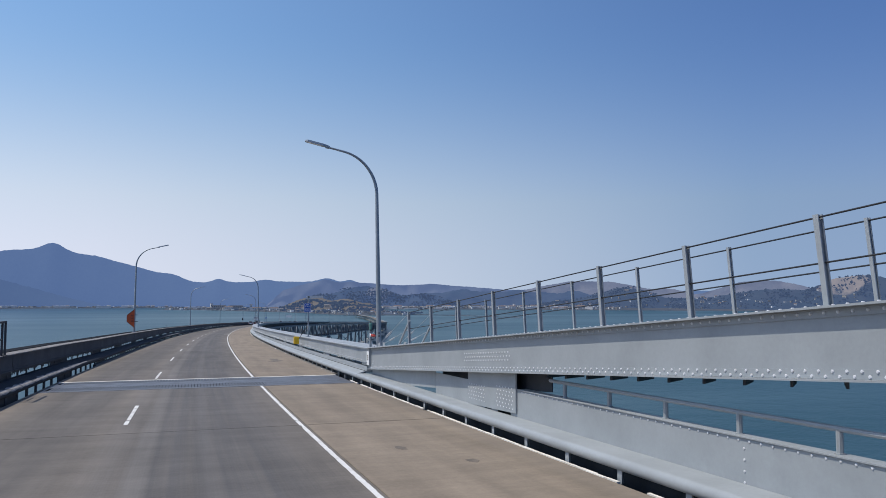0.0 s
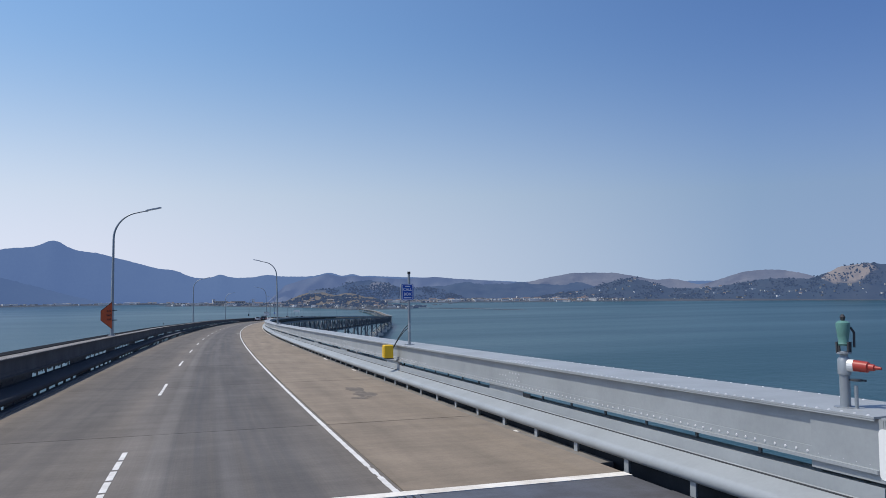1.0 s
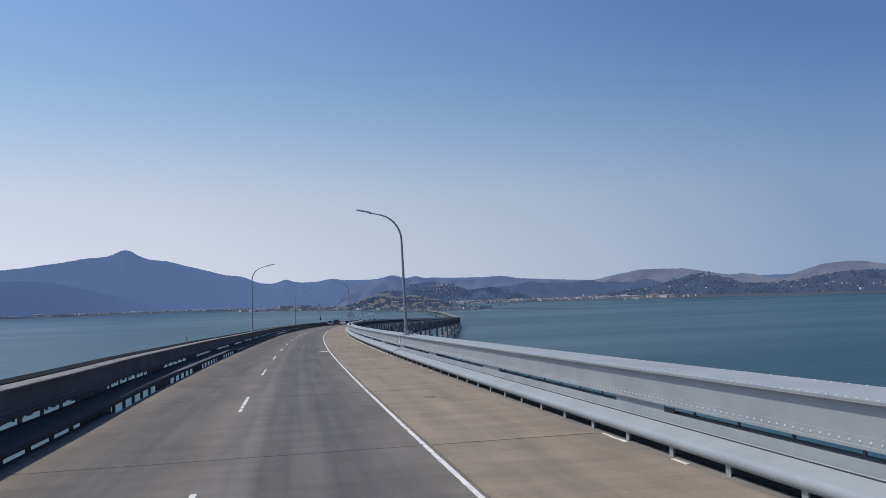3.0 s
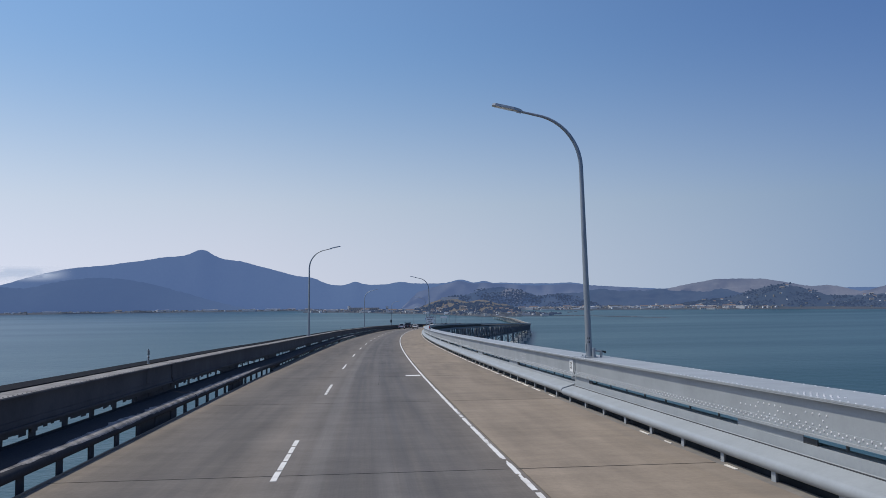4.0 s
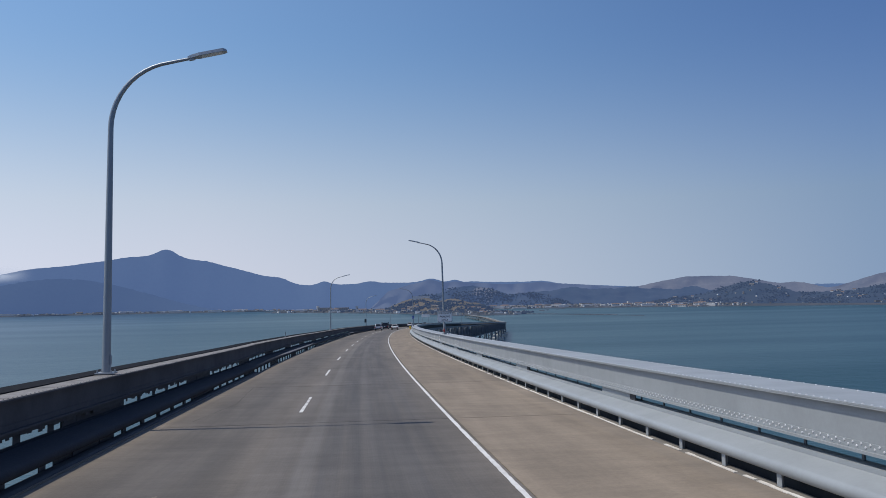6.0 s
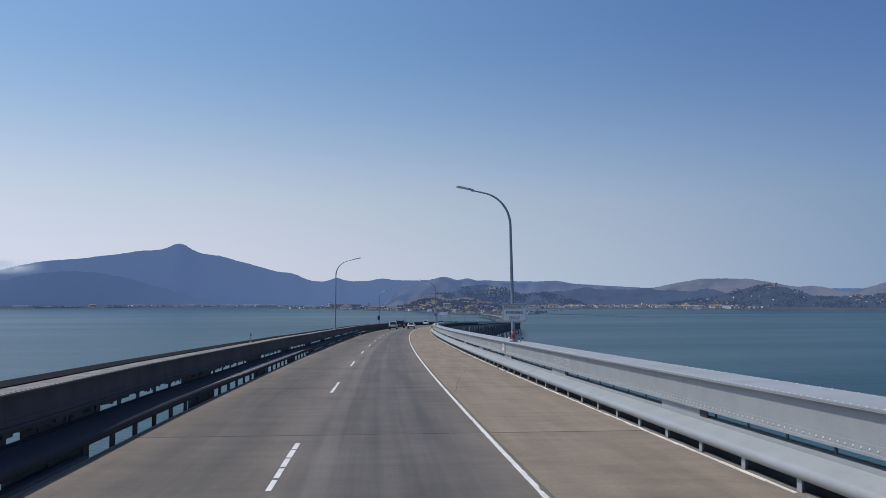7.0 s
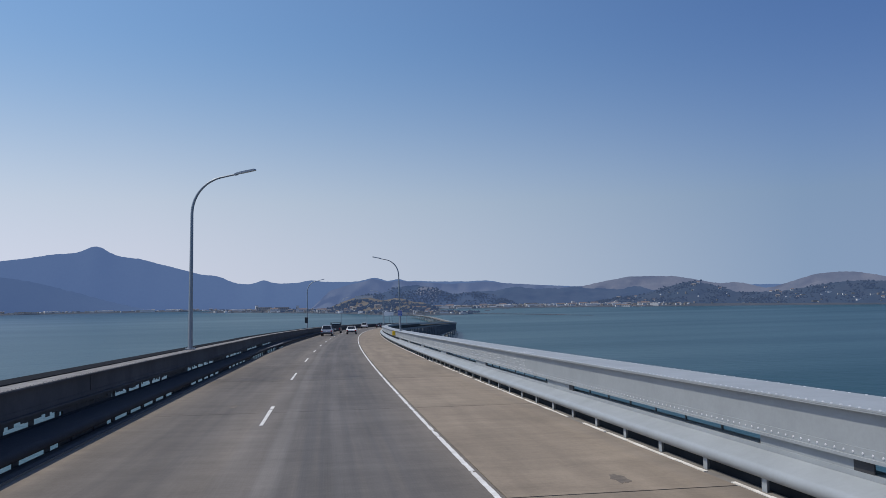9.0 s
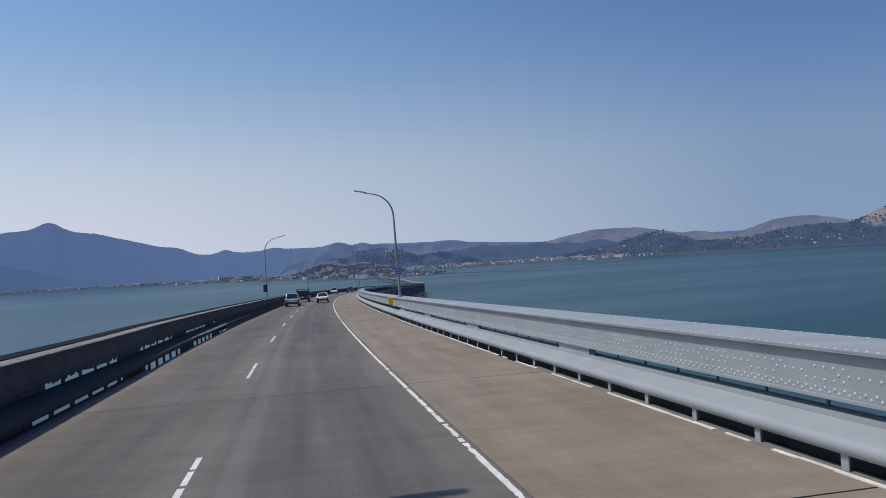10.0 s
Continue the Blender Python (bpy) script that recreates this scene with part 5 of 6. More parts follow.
standpipe(114.9, -8.18, 0.40, "small weathered dark standpipe on the railing", STEEL_DK, DARK)
standpipe(203.0, -8.20, 0.42, "small weathered dark standpipe on the railing", STEEL_DK, DARK)
t = thing("fire_valve", (0, 0, 0), "red fire valve strapped to the foot of a lamp pole", "valve")
part("body", Build().tube([(0, 0, -0.06), (0, 0, 0.0), (0, 0, 0.02), (0, 0, 0.16), (0, 0, 0.18), (0, 0, 0.27), (0, 0, 0.30)], [0.04, 0.055, 0.075, 0.062, 0.075, 0.045, 0.02], 12), RED, t, smooth=True, world_space=False)
part("outlet", Build().tube([(0, 0, 0.1), (-0.14, -0.05, 0.1)], [0.06, 0.045], 10), RED, t, world_space=False)
t.matrix_basis = stand(202.92, 4.17, TOP + 0.20) @ Matrix.Scale(0.85, 4)
for s in (115.75, 203.45):
    t = thing("junction_fitting", (0, 0, 0), "grey conduit fittings beside a lamp base", "fitting", "lamp fittings")
    part("stub", Build().tube([(-0.10, -0.45, 0.0), (-0.10, -0.45, 0.02), (-0.10, -0.45, 0.021), (-0.10, -0.45, 0.27), (-0.10, -0.45, 0.271), (-0.10, -0.45, 0.30)], [0.09, 0.09, 0.05, 0.05, 0.062, 0.058], 12), GALV, t, smooth=True, world_space=False)
    part("cross_pipe", Build().tube([(-0.06, -0.45, 0.22), (0.14, -0.45, 0.20)], 0.03, 10), GALV, t, smooth=True, world_space=False)
    part("valve", Build().tube([(0.12, -0.45, 0.0), (0.12, -0.45, 0.12), (0.12, -0.45, 0.24)], [0.03, 0.045, 0.035], 10), GALV, t, smooth=True, world_space=False)
    part("cap", Build().tube([(0.14, -0.45, 0.2), (0.26, -0.45, 0.17)], [0.022, 0.034], 10), BLACK, t, "black valve cap", world_space=False)
    t.matrix_basis = stand(s - 0.05, 4.42, TOP)

t = thing("guard_frame", (0, 0, 0), "dark steel access guard frame on the dark girder", "guard rail")
for y in (0.0, -0.42, -1.5, -1.92):
    part("upright", Build().box(-0.03, 0.03, y - 0.03, y + 0.03, 0.0, 1.02), DARK, t, world_space=False)
    part("foot", Build().box(-0.08, 0.08, y - 0.08, y + 0.08, 0.0, 0.015), DARK, t, world_space=False)
for z in (0.52, 1.05):
    part("bar", Build().box(-0.03, 0.03, -1.95, 0.03, z - 0.03, z + 0.03) if z > 1 else Build().box(-0.02, 0.02, -1.47, -0.45, z - 0.02, z + 0.02), DARK, t, world_space=False)
t.matrix_basis = stand(27.35, -7.76, TOP + 0.027)

# ---------------------------------------------------------------- vehicles
GLASS = plain("car_glass", (0.015, 0.018, 0.022), 0.08)
TYRE = plain("tyre_rubber", (0.02, 0.02, 0.02), 0.8)
RIM = plain("alloy_rim", (0.45, 0.46, 0.47), 0.35, 0.7)
TAIL = plain("tail_lamp", (0.45, 0.02, 0.02), 0.25)
TRIM = plain("dark_trim", (0.03, 0.03, 0.033), 0.6)


def vehicle(name, label, paint, L, W, H, belt, roof, s, u, rack=False, ground=0.32):
    """A road vehicle that heads along +y. roof: y of rear base, rear top, front top and front base of the cabin."""
    t = thing(name, (0, 0, 0), label, "car", "traffic ahead")
    body = Build()
    yb, yf = -L / 2, L / 2
    low = [(yb, ground + 0.12), (yb + 0.06, ground), (yf - 0.1, ground), (yf, ground + 0.15), (yf - 0.06, belt - 0.22), (yf - 0.5, belt - 0.10), (roof[3], belt), (roof[0], belt), (yb + 0.04, belt - 0.10)]
    n = len(low)
    vs = []
    for x, shrink in ((-W / 2, 0.0), (-W / 2 + 0.06, 1.0), (W / 2 - 0.06, 1.0), (W / 2, 0.0)):
        for y, z in low:
            k = 0.0 if shrink else 0.06
            vs.append((x, y * (1 - k / L * 2), z if (z < belt - 0.12 or shrink) else z - 0.05))
    fs = [tuple(range(n)), tuple(reversed(range(3 * n, 4 * n)))]
    for r in range(3):
        fs += [(r * n + i, (r + 1) * n + i, (r + 1) * n + (i + 1) % n, r * n + (i + 1) % n) for i in range(n)]
    body.add(vs, fs)
    bd = edged(part("body", body, paint, t, world_space=False), 0.04)
    cab = Build()
    wi, wt = W / 2 - 0.09, W / 2 - 0.24
    cab.add([(-wi, roof[0], belt), (wi, roof[0], belt), (wi, roof[3], belt), (-wi, roof[3], belt), (-wt, roof[1], H), (wt, roof[1], H), (wt, roof[2], H), (-wt, roof[2], H)],
            [(0, 3, 2, 1), (4, 5, 6, 7), (0, 1, 5, 4), (1, 2, 6, 5), (2, 3, 7, 6), (3, 0, 4, 7)])
    cb = edged(part("cabin", cab, paint, t, world_space=False), 0.06)

    def pane(nm, a, b_, c, d, push):
        q = [Vector(v) for v in (a, b_, c, d)]
        mid = sum(q, Vector()) / 4
        q = [mid + (v - mid) * 0.86 + Vector(push) for v in q]
        part(nm, Build().add(q + [v - Vector(push) * 0.6 for v in q], [(0, 1, 2, 3), (7, 6, 5, 4), (0, 4, 5, 1), (1, 5, 6, 2), (2, 6, 7, 3), (3, 7, 4, 0)]), GLASS, cb, world_space=False)

    pane("rear_window", (-wi, roof[0], belt), (wi, roof[0], belt), (wt, roof[1], H), (-wt, roof[1], H), (0, -0.012, 0.004))
    pane("windscreen", (wi, roof[3], belt), (-wi, roof[3], belt), (-wt, roof[2], H), (wt, roof[2], H), (0, 0.012, 0.004))
    for sx in (-1, 1):
        pane("side_window", (sx * wi, roof[3], belt), (sx * wi, roof[0], belt), (sx * wt, roof[1], H), (sx * wt, roof[2], H), (sx * 0.012, 0, 0.002))
        part("tail_light", Build().box(sx * (W / 2 - 0.16) - 0.13, sx * (W / 2 - 0.16) + 0.13, yb - 0.012, yb + 0.1, belt - 0.33, belt - 0.14), TAIL, bd, "red tail lamp", world_space=False)
        part("mirror", Build().box(sx * (W / 2 + 0.02) - 0.09, sx * (W / 2 + 0.02) + 0.09, roof[3] - 0.25, roof[3] - 0.12, belt - 0.02, belt + 0.13), paint, bd, world_space=False)
        for y in (-L * 0.30, L * 0.31):
            wh = part("wheel", Build().tube([(sx * (W / 2 - 0.22), y, 0.34), (sx * (W / 2 - 0.01), y, 0.34)], 0.34, 20), TYRE, t, world_space=False)
            part("rim", Build().tube([(sx * (W / 2 - 0.012), y, 0.34), (sx * (W / 2 + 0.004), y, 0.34)], 0.2, 12), RIM, wh, world_space=False)
    part("bumper", Build().box(-W / 2 + 0.05, W / 2 - 0.05, yb - 0.05, yb + 0.1, ground + 0.02, ground + 0.26), TRIM, bd, world_space=False)
    part("licence_plate", Build().box(-0.16, 0.16, yb - 0.058, yb - 0.045, ground + 0.34, ground + 0.5), WHITE, bd, world_space=False)
    if rack:
        for y in (roof[0] - 1.7, roof[0] + 0.1, roof[2]):
            part("rack_hoop", Build().beam((-W / 2 + 0.08, y, belt), (-W / 2 + 0.08, y, H + 0.22), 0.07, 0.07).beam((W / 2 - 0.08, y, belt), (W / 2 - 0.08, y, H + 0.22), 0.07, 0.07).beam((-W / 2, y, H + 0.22), (W / 2, y, H + 0.22), 0.07, 0.07), TRIM, t, world_space=False)
        for x in (-W / 2 + 0.08, W / 2 - 0.08):
            part("rack_rail", Build().beam((x, roof[0] - 1.8, H + 0.22), (x, roof[2] + 0.2, H + 0.22), 0.07, 0.07), TRIM, t, world_space=False)
        part("cargo_box", Build().box(-W / 2 + 0.1, W / 2 - 0.1, roof[0] - 1.8, roof[0] - 0.1, belt - 0.05, belt + 0.45), paint, t, world_space=False)
    d = place(s + 2, u, 0) - place(s - 2, u, 0)
    t.matrix_basis = Matrix.Translation(place(s, u, 0.006)) @ Matrix.Rotation(heading(s), 4, "Z") @ Matrix.Rotation(math.atan2(d.z, d.xy.length), 4, "X")
    return t


SILVER = material("silver_car_paint", (0.42, 0.44, 0.47), 0.28, 0.5, vary=0.02, bump=0)
WHITE_P = material("white_car_paint", (0.72, 0.72, 0.70), 0.3, vary=0.02, bump=0)
NAVY = material("dark_car_paint", (0.028, 0.033, 0.045), 0.3, vary=0.03, bump=0)
vehicle("suv", "silver compact sport utility car driving ahead on the bridge", SILVER, 4.6, 1.86, 1.70, 1.02, (-2.12, -1.75, 0.35, 1.15), 345.3, -5.35)
vehicle("work_truck", "dark pickup truck with a ladder rack ahead on the bridge", NAVY, 5.6, 2.0, 1.88, 1.12, (-0.9, -0.75, 0.55, 1.3), 372.0, -5.3, rack=True, ground=0.42)
vehicle("sedan", "white four-door sedan driving ahead beside the edge line", WHITE_P, 4.6, 1.80, 1.45, 0.90, (-1.75, -0.95, 0.35, 1.25), 357.7, -1.7)
vehicle("van", "white pickup far ahead on the bridge", WHITE_P, 5.4, 1.95, 1.85, 1.08, (-1.0, -0.8, 0.6, 1.4), 476.0, -5.4)
vehicle("car", "dark car far ahead on the bridge", NAVY, 4.5, 1.8, 1.5, 0.95, (-1.8, -1.2, 0.4, 1.2), 492.0, -1.7)
vehicle("car", "dark sport utility car far ahead on the bridge", NAVY, 4.6, 1.86, 1.72, 1.02, (-2.1, -1.75, 0.4, 1.15), 540.0, -5.4)
vehicle("car", "dark car far ahead near the bend", NAVY, 4.5, 1.8, 1.55, 0.95, (-1.8, -1.2, 0.4, 1.2), 575.0, -1.7)

# ---------------------------------------------------------------- marks on the concrete
STAIN = material("oil_stain", (0.095, 0.08, 0.065), 0.8, vary=0.35, scale=4.0, second=(0.20, 0.165, 0.128), amount=1.0)
CRACK = plain("crack_shadow", (0.03, 0.028, 0.025), 0.9)


def blot(s, u, ls, lu, seed):
    """A ragged thin stain on the roadway."""
    b = Build()
    n = 22
    pts = []
    for i in range(n):
        a = 2 * math.pi * i / n
        r = 1 + 0.55 * noise.noise((math.cos(a) * 1.8 + seed, math.sin(a) * 1.8, seed))
        pts.append((s + ls * r * math.cos(a), u + lu * r * math.sin(a)))
    b.add([place(p, q, 0.003) for p, q in pts] + [place(p, q, -0.002) for p, q in pts],
          [tuple(reversed(range(n))), tuple(range(n, 2 * n))] + [(i, (i + 1) % n, n + (i + 1) % n, n + i) for i in range(n)])
    part("stain", b, STAIN, road)


for s, u, ls, lu, sd in ((46.9, 2.05, 0.75, 0.24, 1.0), (45.3, 2.1, 0.85, 0.32, 2.0), (44.4, 1.75, 0.35, 0.22, 3.0), (91.7, 1.6, 0.35, 0.16, 4.0), (91.2, 1.95, 0.22, 0.10, 5.0),
                         (12.25, 2.1, 0.16, 0.10, 6.0), (13.9, 1.3, 0.22, 0.10, 7.0), (226.5, 2.0, 0.30, 0.12, 8.0), (152.0, -5.1, 0.5, 0.08, 9.0), (131.6, -4.3, 0.25, 0.10, 10.0), (238.5, -4.9, 0.35, 0.09, 11.0)):
    blot(s, u, ls, lu, sd)


def crack(points, width, seed):
    b = Build()
    r = random.Random(seed)
    pts = []
    for (s0, u0), (s1, u1) in zip(points[:-1], points[1:]):
        n = max(2, int(math.hypot(s1 - s0, u1 - u0) / 0.5))
        for i in range(n):
            f = i / n
            pts.append((s0 + (s1 - s0) * f, u0 + (u1 - u0) * f + r.uniform(-0.012, 0.012)))
    for (s0, u0), (s1, u1) in zip(pts[:-1], pts[1:]):
        w = width * r.uniform(0.5, 1.3)
        k = len(b.v)
        b.add([place(s0, u0 - w, 0.003), place(s0, u0 + w, 0.003), place(s1, u1 + w, 0.003), place(s1, u1 - w, 0.003)], [(0, 1, 2, 3)])
    part("crack", b, CRACK, road)


crack([(203.6, 2.0), (195.3, 0.75), (190.9, 0.25)], 0.006, 1)
crack([(171.0, -6.2), (165.0, -5.9), (160.5, -6.4)], 0.006, 3)
crack([(128.0, -1.9), (122.0, -2.0)], 0.005, 4)

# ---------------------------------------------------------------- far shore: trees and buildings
# the shore's trees and walls carry the same haze as emission
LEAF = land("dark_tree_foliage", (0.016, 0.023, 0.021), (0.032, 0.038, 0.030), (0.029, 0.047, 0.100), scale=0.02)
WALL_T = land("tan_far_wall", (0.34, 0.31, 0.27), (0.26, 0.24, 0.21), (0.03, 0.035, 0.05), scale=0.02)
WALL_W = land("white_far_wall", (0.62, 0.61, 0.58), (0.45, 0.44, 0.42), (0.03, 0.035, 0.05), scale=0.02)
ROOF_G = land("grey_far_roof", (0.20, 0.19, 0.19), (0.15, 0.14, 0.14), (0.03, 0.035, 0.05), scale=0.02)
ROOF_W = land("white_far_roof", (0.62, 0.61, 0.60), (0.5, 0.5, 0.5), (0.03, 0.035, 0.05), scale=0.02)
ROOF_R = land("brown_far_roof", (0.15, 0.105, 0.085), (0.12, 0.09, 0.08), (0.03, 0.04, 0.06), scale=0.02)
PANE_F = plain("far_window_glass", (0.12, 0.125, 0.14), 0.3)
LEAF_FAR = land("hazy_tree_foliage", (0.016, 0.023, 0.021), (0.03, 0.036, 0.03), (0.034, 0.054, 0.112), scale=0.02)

ico = bmesh.new()
bmesh.ops.create_icosphere(ico, subdivisions=2, radius=1.0)
ICO_V = np.array([v.co[:] for v in ico.verts])
ICO_F = np.array([[v.index for v in f.verts] for f in ico.faces])
ico.free()


def woods(name, host, count, az0, az1, f0, f1, size, label, seed, leaf=None):
    """Many uneven crowns on the slope of a hill object."""
    r = np.random.RandomState(seed)
    co = np.empty(len(host.data.vertices) * 3)
    host.data.vertices.foreach_get("co", co)
    co = co.reshape(-1, 3)
    az = np.degrees(np.arctan2(-(co[:, 0] - VIEW.x), co[:, 1] - VIEW.y))
    n, rows, deep = DEPTHS[host.name]
    f = np.arange(len(co)) // n / rows
    pick = np.where((az > az0) & (az < az1) & (f > f0) & (f < f1))[0]
    vs, fs, k = [], [], 0
    patch = [noise.noise((float(co[i, 0]) * 0.012, float(co[i, 1]) * 0.012, seed)) for i in pick]
    wt = np.clip(np.array(patch) + 0.25, 0.02, None)
    for i in r.choice(pick, count, p=wt / wt.sum()):
        base = co[i] + np.array([r.uniform(-18, 18), r.uniform(-18, 18), 0])
        rad = size * r.uniform(0.5, 1.25)
        v = ICO_V * (1 + 0.28 * r.randn(len(ICO_V), 1)) * np.array([rad * r.uniform(0.8, 1.4), rad * r.uniform(0.8, 1.4), rad * r.uniform(0.7, 1.1)])
        vs.append(v + base + np.array([0, 0, rad * 0.35]))
        fs.append(ICO_F + k)
        k += len(ICO_V)
    b = Build()
    b.v, b.f = np.concatenate(vs).tolist(), np.concatenate(fs).tolist()
    return whole(name, b, leaf or LEAF, label, "trees", kind="stuff")


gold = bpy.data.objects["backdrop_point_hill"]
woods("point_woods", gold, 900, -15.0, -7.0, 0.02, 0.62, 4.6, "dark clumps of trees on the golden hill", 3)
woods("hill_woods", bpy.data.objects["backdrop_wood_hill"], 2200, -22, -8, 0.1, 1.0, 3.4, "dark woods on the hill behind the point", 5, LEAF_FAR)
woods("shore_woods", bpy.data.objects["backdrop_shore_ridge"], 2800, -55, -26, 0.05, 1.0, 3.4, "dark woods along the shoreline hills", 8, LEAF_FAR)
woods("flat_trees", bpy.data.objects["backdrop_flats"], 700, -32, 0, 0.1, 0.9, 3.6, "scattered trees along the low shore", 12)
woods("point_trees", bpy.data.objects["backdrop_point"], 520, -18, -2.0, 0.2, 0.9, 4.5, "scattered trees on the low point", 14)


def house(wall, roof, w, d, h, gable, label, cat="building"):
    t = thing("shore_building", (0, 0, -400), label, cat, "shore buildings")
    part("wall", Build().box(-w / 2, w / 2, -d / 2, d / 2, -6, h), wall, t, world_space=False)
    e = 0.6
    if gable:
        b = Build()
        b.add([(-w / 2 - e, -d / 2 - e, h), (w / 2 + e, -d / 2 - e, h), (w / 2 + e, d / 2 + e, h), (-w / 2 - e, d / 2 + e, h), (-w / 2 - e, 0, h + gable), (w / 2 + e, 0, h + gable)],
              [(0, 3, 2, 1), (0, 1, 5, 4), (2, 3, 4, 5), (1, 2, 5), (3, 0, 4)])
        part("roof", b, roof, t, world_space=False)
    else:
        part("roof", Build().box(-w / 2 - 0.3, w / 2 + 0.3, -d / 2 - 0.3, d / 2 + 0.3, h, h + 0.9), roof, t, world_space=False)
    n = max(2, int(w / 9)) if w < 70 else 0
    for i in range(n):
        x = -w / 2 + w * (i + 0.5) / n
        part("window", Build().box(x - w / n * 0.2, x + w / n * 0.2, -d / 2 - 0.08, -d / 2, h * 0.45, h * 0.75), PANE_F, t, world_space=False)
    return t


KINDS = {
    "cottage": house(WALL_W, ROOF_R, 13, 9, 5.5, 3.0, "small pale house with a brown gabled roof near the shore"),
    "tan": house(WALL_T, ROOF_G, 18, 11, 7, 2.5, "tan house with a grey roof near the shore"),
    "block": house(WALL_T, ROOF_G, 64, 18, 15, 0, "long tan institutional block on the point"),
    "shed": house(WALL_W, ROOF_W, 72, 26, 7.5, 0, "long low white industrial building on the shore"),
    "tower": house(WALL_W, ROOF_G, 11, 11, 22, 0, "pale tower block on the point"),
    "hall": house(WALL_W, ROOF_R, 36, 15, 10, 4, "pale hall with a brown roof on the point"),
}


def settle(kind, host, az, f):
    """Stands a building on the slope of a hill object at a bearing and a share of its depth."""
    me = host.data
    best, found = 1e9, None
    n, rows, deep = DEPTHS[host.name]
    for v in me.vertices:
        a = math.degrees(math.atan2(-(v.co.x - VIEW.x), v.co.y - VIEW.y))
        if abs(a - az) < 0.12:
            e = abs(v.index // n / rows * deep - f)
            if e < best:
                best, found = e, v.co.copy()
    if found is None:
        return
    copy_thing(KINDS[kind], Matrix.Translation(found) @ Matrix.Rotation(radians(az + 14 * math.sin(az * 7.3)), 4, "Z"))


ff, pt, fl, rg = bpy.data.objects["backdrop_flats_far"], bpy.data.objects["backdrop_point"], bpy.data.objects["backdrop_flats"], bpy.data.objects["backdrop_shore_ridge"]
rnd = random.Random(21)
for az, kind, f in ((-0.6, "cottage", 60), (-1.1, "shed", 110), (-1.9, "tan", 90), (-2.4, "tower", 150), (-2.9, "block", 120), (-3.6, "hall", 60), (-4.1, "block", 140), (-4.7, "tan", 80),
                    (-5.2, "tower", 120), (-5.6, "hall", 60), (-6.2, "tan", 150), (-6.9, "hall", 70), (-2.2, "tan", 40), (-3.3, "tan", 40), (-7.4, "tan", 60), (-8.0, "cottage", 30), (-8.6, "tan", 70)):
    settle(kind, pt, az, f)
for k in range(34):
    settle(rnd.choice(("cottage", "cottage", "tan")), gold, rnd.uniform(-14.6, -7.4), rnd.uniform(5, 90))
settle("shed", gold, -9.9, 215)
for k in range(60):
    settle(rnd.choice(("shed", "hall", "tan", "cottage")), fl, rnd.uniform(-31, -13.5), rnd.uniform(10, 120))
for k in range(26):
    settle(rnd.choice(("tan", "tan", "cottage", "shed")), ff, rnd.uniform(0, 20), rnd.uniform(20, 230))
for k in range(30):
    settle(rnd.choice(("cottage", "tan", "cottage")), rg, rnd.uniform(-52, -27), rnd.uniform(10, 330))
for i, ob in enumerate(KINDS.values()):            # the patterns themselves stand inland
    a, r = radians(-19.0 - 1.5 * i), 4080
    ob.matrix_basis = Matrix.Translation((VIEW.x - math.sin(a) * r, VIEW.y + math.cos(a) * r, WATER_Z + 6))


def town_material():
    """Walls and roofs of many small buildings, each block with its own pale or dark tone."""
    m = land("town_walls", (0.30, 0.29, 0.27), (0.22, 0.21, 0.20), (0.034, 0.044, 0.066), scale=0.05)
    n, l = m.node_tree.nodes, m.node_tree.links
    g, r = n.new("ShaderNodeNewGeometry"), n.new("ShaderNodeValToRGB")
    l.new(g.outputs["Random Per Island"], r.inputs["Fac"])
    r.color_ramp.interpolation = "CONSTANT"
    r.color_ramp.elements[0].color = (0.10, 0.10, 0.10, 1)
    r.color_ramp.elements[1].position, r.color_ramp.elements[1].color = 0.82, (0.62, 0.62, 0.61, 1)
    for p, c in ((0.28, (0.20, 0.17, 0.14)), (0.5, (0.30, 0.29, 0.27)), (0.68, (0.42, 0.41, 0.39))):
        r.color_ramp.elements.new(p).color = (*c, 1)
    l.new(r.outputs["Color"], n["Principled BSDF"].inputs["Base Color"])
    return m


def town(name, host, az0, az1, count, depth, tall, seed, label):
    """Low blocks crowded along a shore."""
    r = random.Random(seed)
    co = [v.co.copy() for v in host.data.vertices]
    n, rows, deep = DEPTHS[host.name]
    spots = [p for i, p in enumerate(co) if az0 < math.degrees(math.atan2(-(p.x - VIEW.x), p.y - VIEW.y)) < az1 and 12 < i // n / rows * deep < depth]
    b = Build()
    for k in range(count):
        p = r.choice(spots)
        w, d, h = r.uniform(5, 13) * (3.0 if r.random() < 0.12 else 1), r.uniform(5, 10), r.uniform(3.0, tall)
        m = Matrix.Translation(p + Vector((r.uniform(-7, 7), r.uniform(-12, 12), 0))) @ Matrix.Rotation(r.uniform(-0.5, 0.5), 4, "Z")
        b.box(-w / 2, w / 2, -d / 2, d / 2, -5, h, m)
    return whole(name, b, TOWN, label, "buildings", kind="stuff")


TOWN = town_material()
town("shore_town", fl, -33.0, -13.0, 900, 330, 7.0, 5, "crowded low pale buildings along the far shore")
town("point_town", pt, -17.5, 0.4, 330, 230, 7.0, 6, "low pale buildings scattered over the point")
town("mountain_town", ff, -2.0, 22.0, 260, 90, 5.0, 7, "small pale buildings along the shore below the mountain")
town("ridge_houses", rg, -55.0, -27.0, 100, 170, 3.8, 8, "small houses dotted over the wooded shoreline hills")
bw = Build()
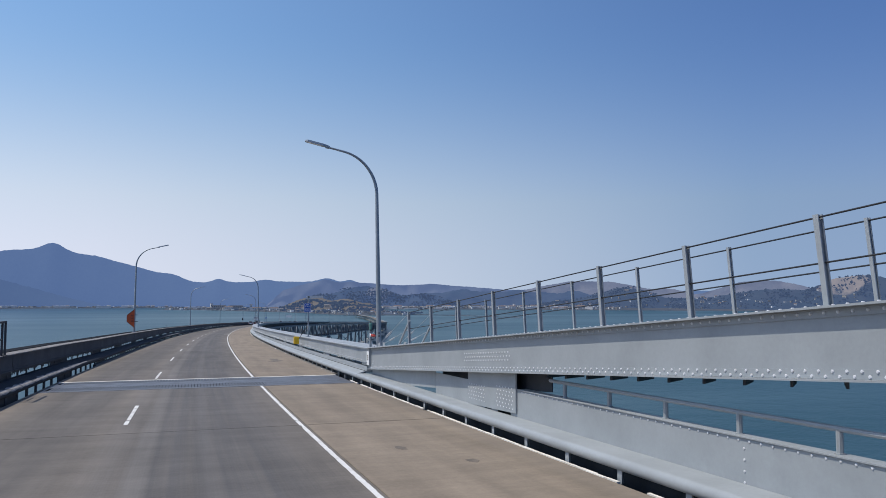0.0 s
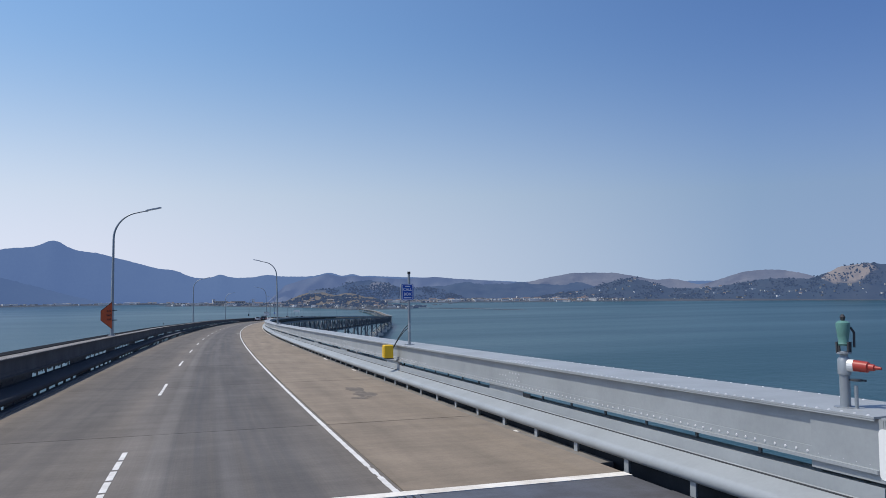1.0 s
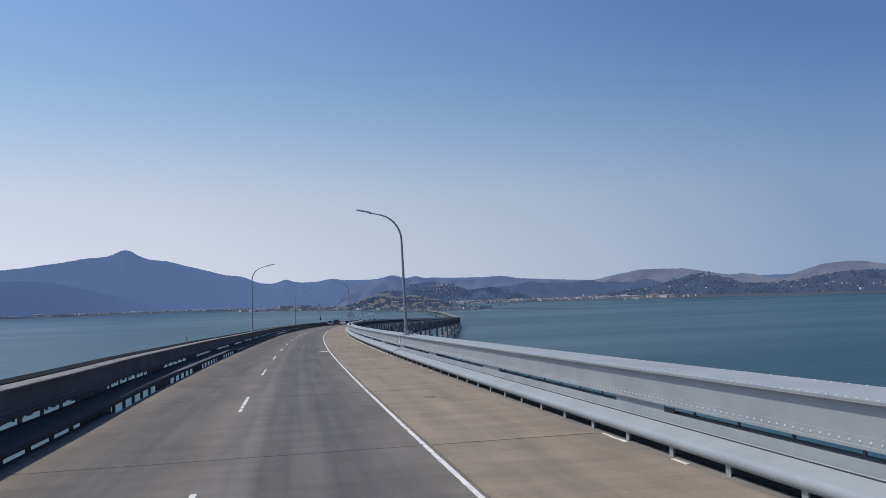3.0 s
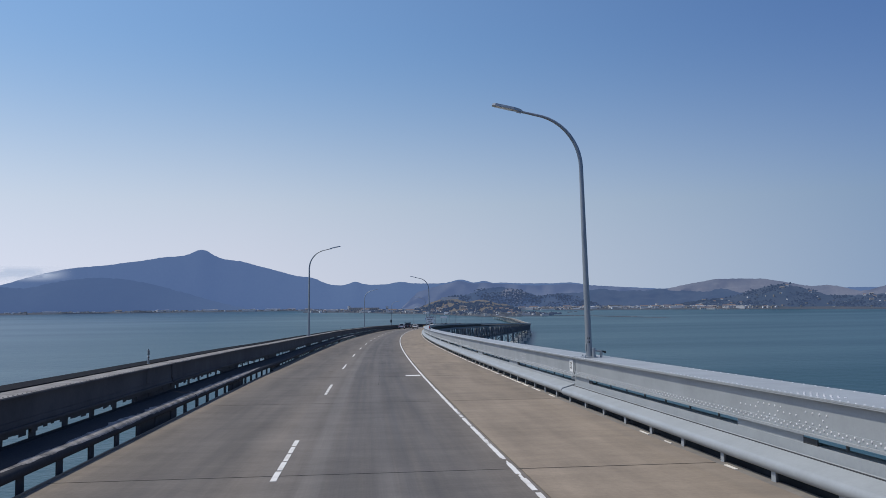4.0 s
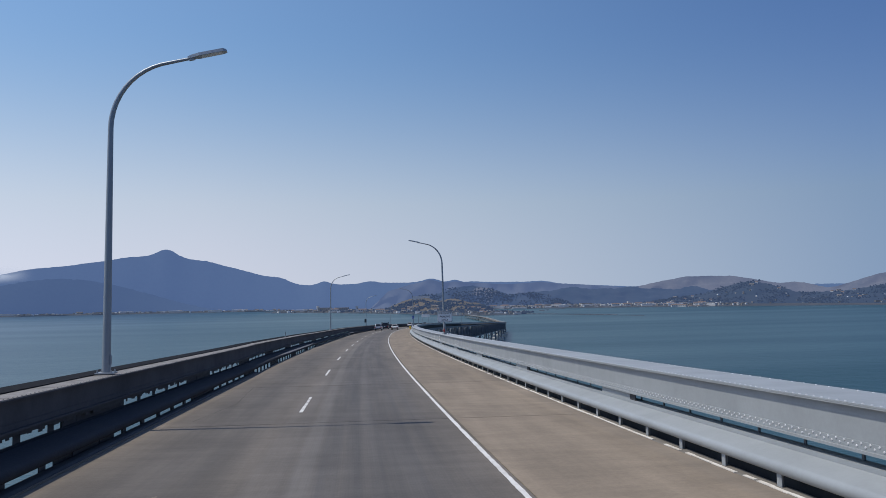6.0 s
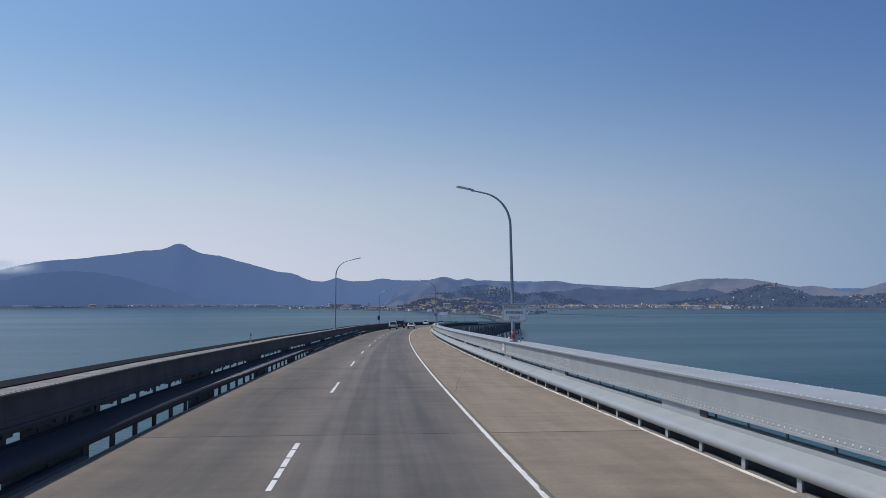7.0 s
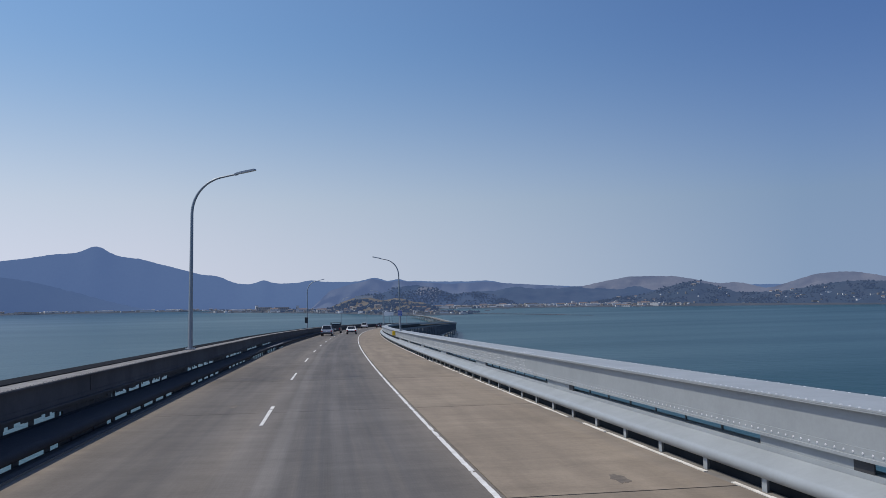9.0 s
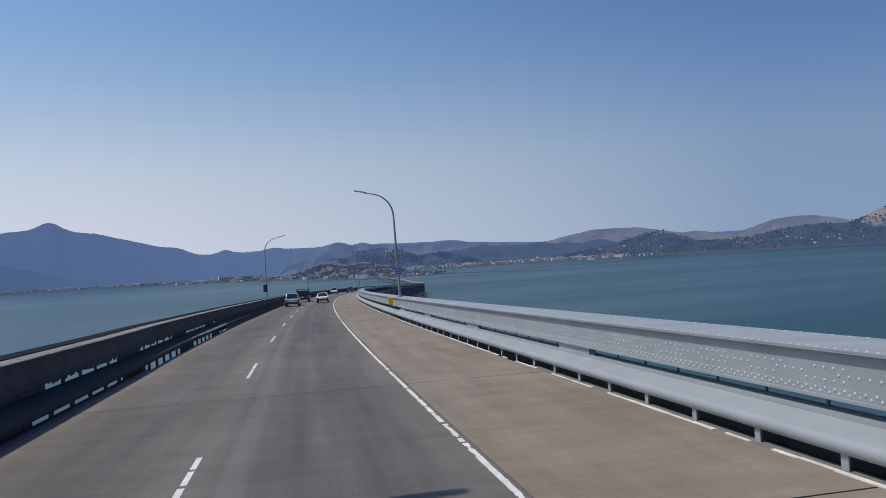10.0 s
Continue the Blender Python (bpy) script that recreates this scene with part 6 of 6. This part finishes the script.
for k in range(60):
    f = k / 60
    a, r = radians(-16.8 - 9.2 * f), 2780 - 430 * f
    p = Vector((VIEW.x - math.sin(a) * r, VIEW.y + math.cos(a) * r, WATER_Z))
    q = 3.0 + 2 * math.sin(k * 5.1) ** 2
    bw.box(-6, 6, -3, 3, -1, q * (0.45 if f < 0.8 else 0.25), Matrix.Translation(p) @ Matrix.Rotation(a, 4, "Z"))
whole("breakwater", bw, ROOF_G, "low dark rock breakwater off the shore", "breakwater", kind="stuff")

# low fog that pours over the ridge: one soft, self-glowing sheet in the far distance
def fog_material():
    m = bpy.data.materials.new("fog")
    m.use_nodes = True
    n, l = m.node_tree.nodes, m.node_tree.links
    b = n["Principled BSDF"]
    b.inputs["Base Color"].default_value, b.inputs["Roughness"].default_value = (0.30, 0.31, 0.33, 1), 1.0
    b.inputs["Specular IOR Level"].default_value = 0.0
    # emission gives the bank its even sunlit paleness
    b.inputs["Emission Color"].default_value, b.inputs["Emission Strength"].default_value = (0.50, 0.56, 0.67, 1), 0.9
    uv, t = n.new("ShaderNodeUVMap"), n.new("ShaderNodeTexNoise")
    uv.uv_map = "sheet"
    mp = n.new("ShaderNodeMapping")
    mp.inputs["Scale"].default_value = (7.0, 2.2, 1.0)
    l.new(uv.outputs["UV"], mp.inputs["Vector"])
    t.inputs["Scale"].default_value, t.inputs["Detail"].default_value = 1.0, 5.0
    l.new(mp.outputs["Vector"], t.inputs["Vector"])
    sep = n.new("ShaderNodeSeparateXYZ")
    l.new(uv.outputs["UV"], sep.inputs["Vector"])

    def ramp(sock, a, z, lo, hi):
        r = n.new("ShaderNodeMapRange")
        r.interpolation_type = "SMOOTHSTEP"
        r.inputs["From Min"].default_value, r.inputs["From Max"].default_value = a, z
        r.inputs["To Min"].default_value, r.inputs["To Max"].default_value = lo, hi
        l.new(sock, r.inputs["Value"])
        return r.outputs["Result"]

    def times(p, q):
        r = n.new("ShaderNodeMath")
        r.operation = "MULTIPLY"
        l.new(p, r.inputs[0])
        l.new(q, r.inputs[1])
        return r.outputs[0]

    a = times(ramp(t.outputs["Fac"], 0.24, 0.54, 0.0, 1.0), ramp(sep.outputs["X"], 0.02, 0.24, 0.0, 1.0))
    a = times(a, ramp(sep.outputs["Y"], 0.0, 0.5, 0.0, 1.0))
    a = times(a, ramp(sep.outputs["Y"], 0.98, 0.6, 0.0, 1.0))
    l.new(a, b.inputs["Alpha"])
    return m


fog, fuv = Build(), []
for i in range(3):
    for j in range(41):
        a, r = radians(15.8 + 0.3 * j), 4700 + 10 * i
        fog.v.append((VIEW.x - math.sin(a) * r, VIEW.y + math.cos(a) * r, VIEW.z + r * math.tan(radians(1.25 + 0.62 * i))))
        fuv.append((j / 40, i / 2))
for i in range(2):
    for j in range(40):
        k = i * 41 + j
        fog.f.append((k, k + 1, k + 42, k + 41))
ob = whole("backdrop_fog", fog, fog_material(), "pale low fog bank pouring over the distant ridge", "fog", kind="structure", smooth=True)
lay = ob.data.uv_layers.new(name="sheet")
lay.data.foreach_set("uv", [c for lp in ob.data.loops for c in fuv[lp.vertex_index]])
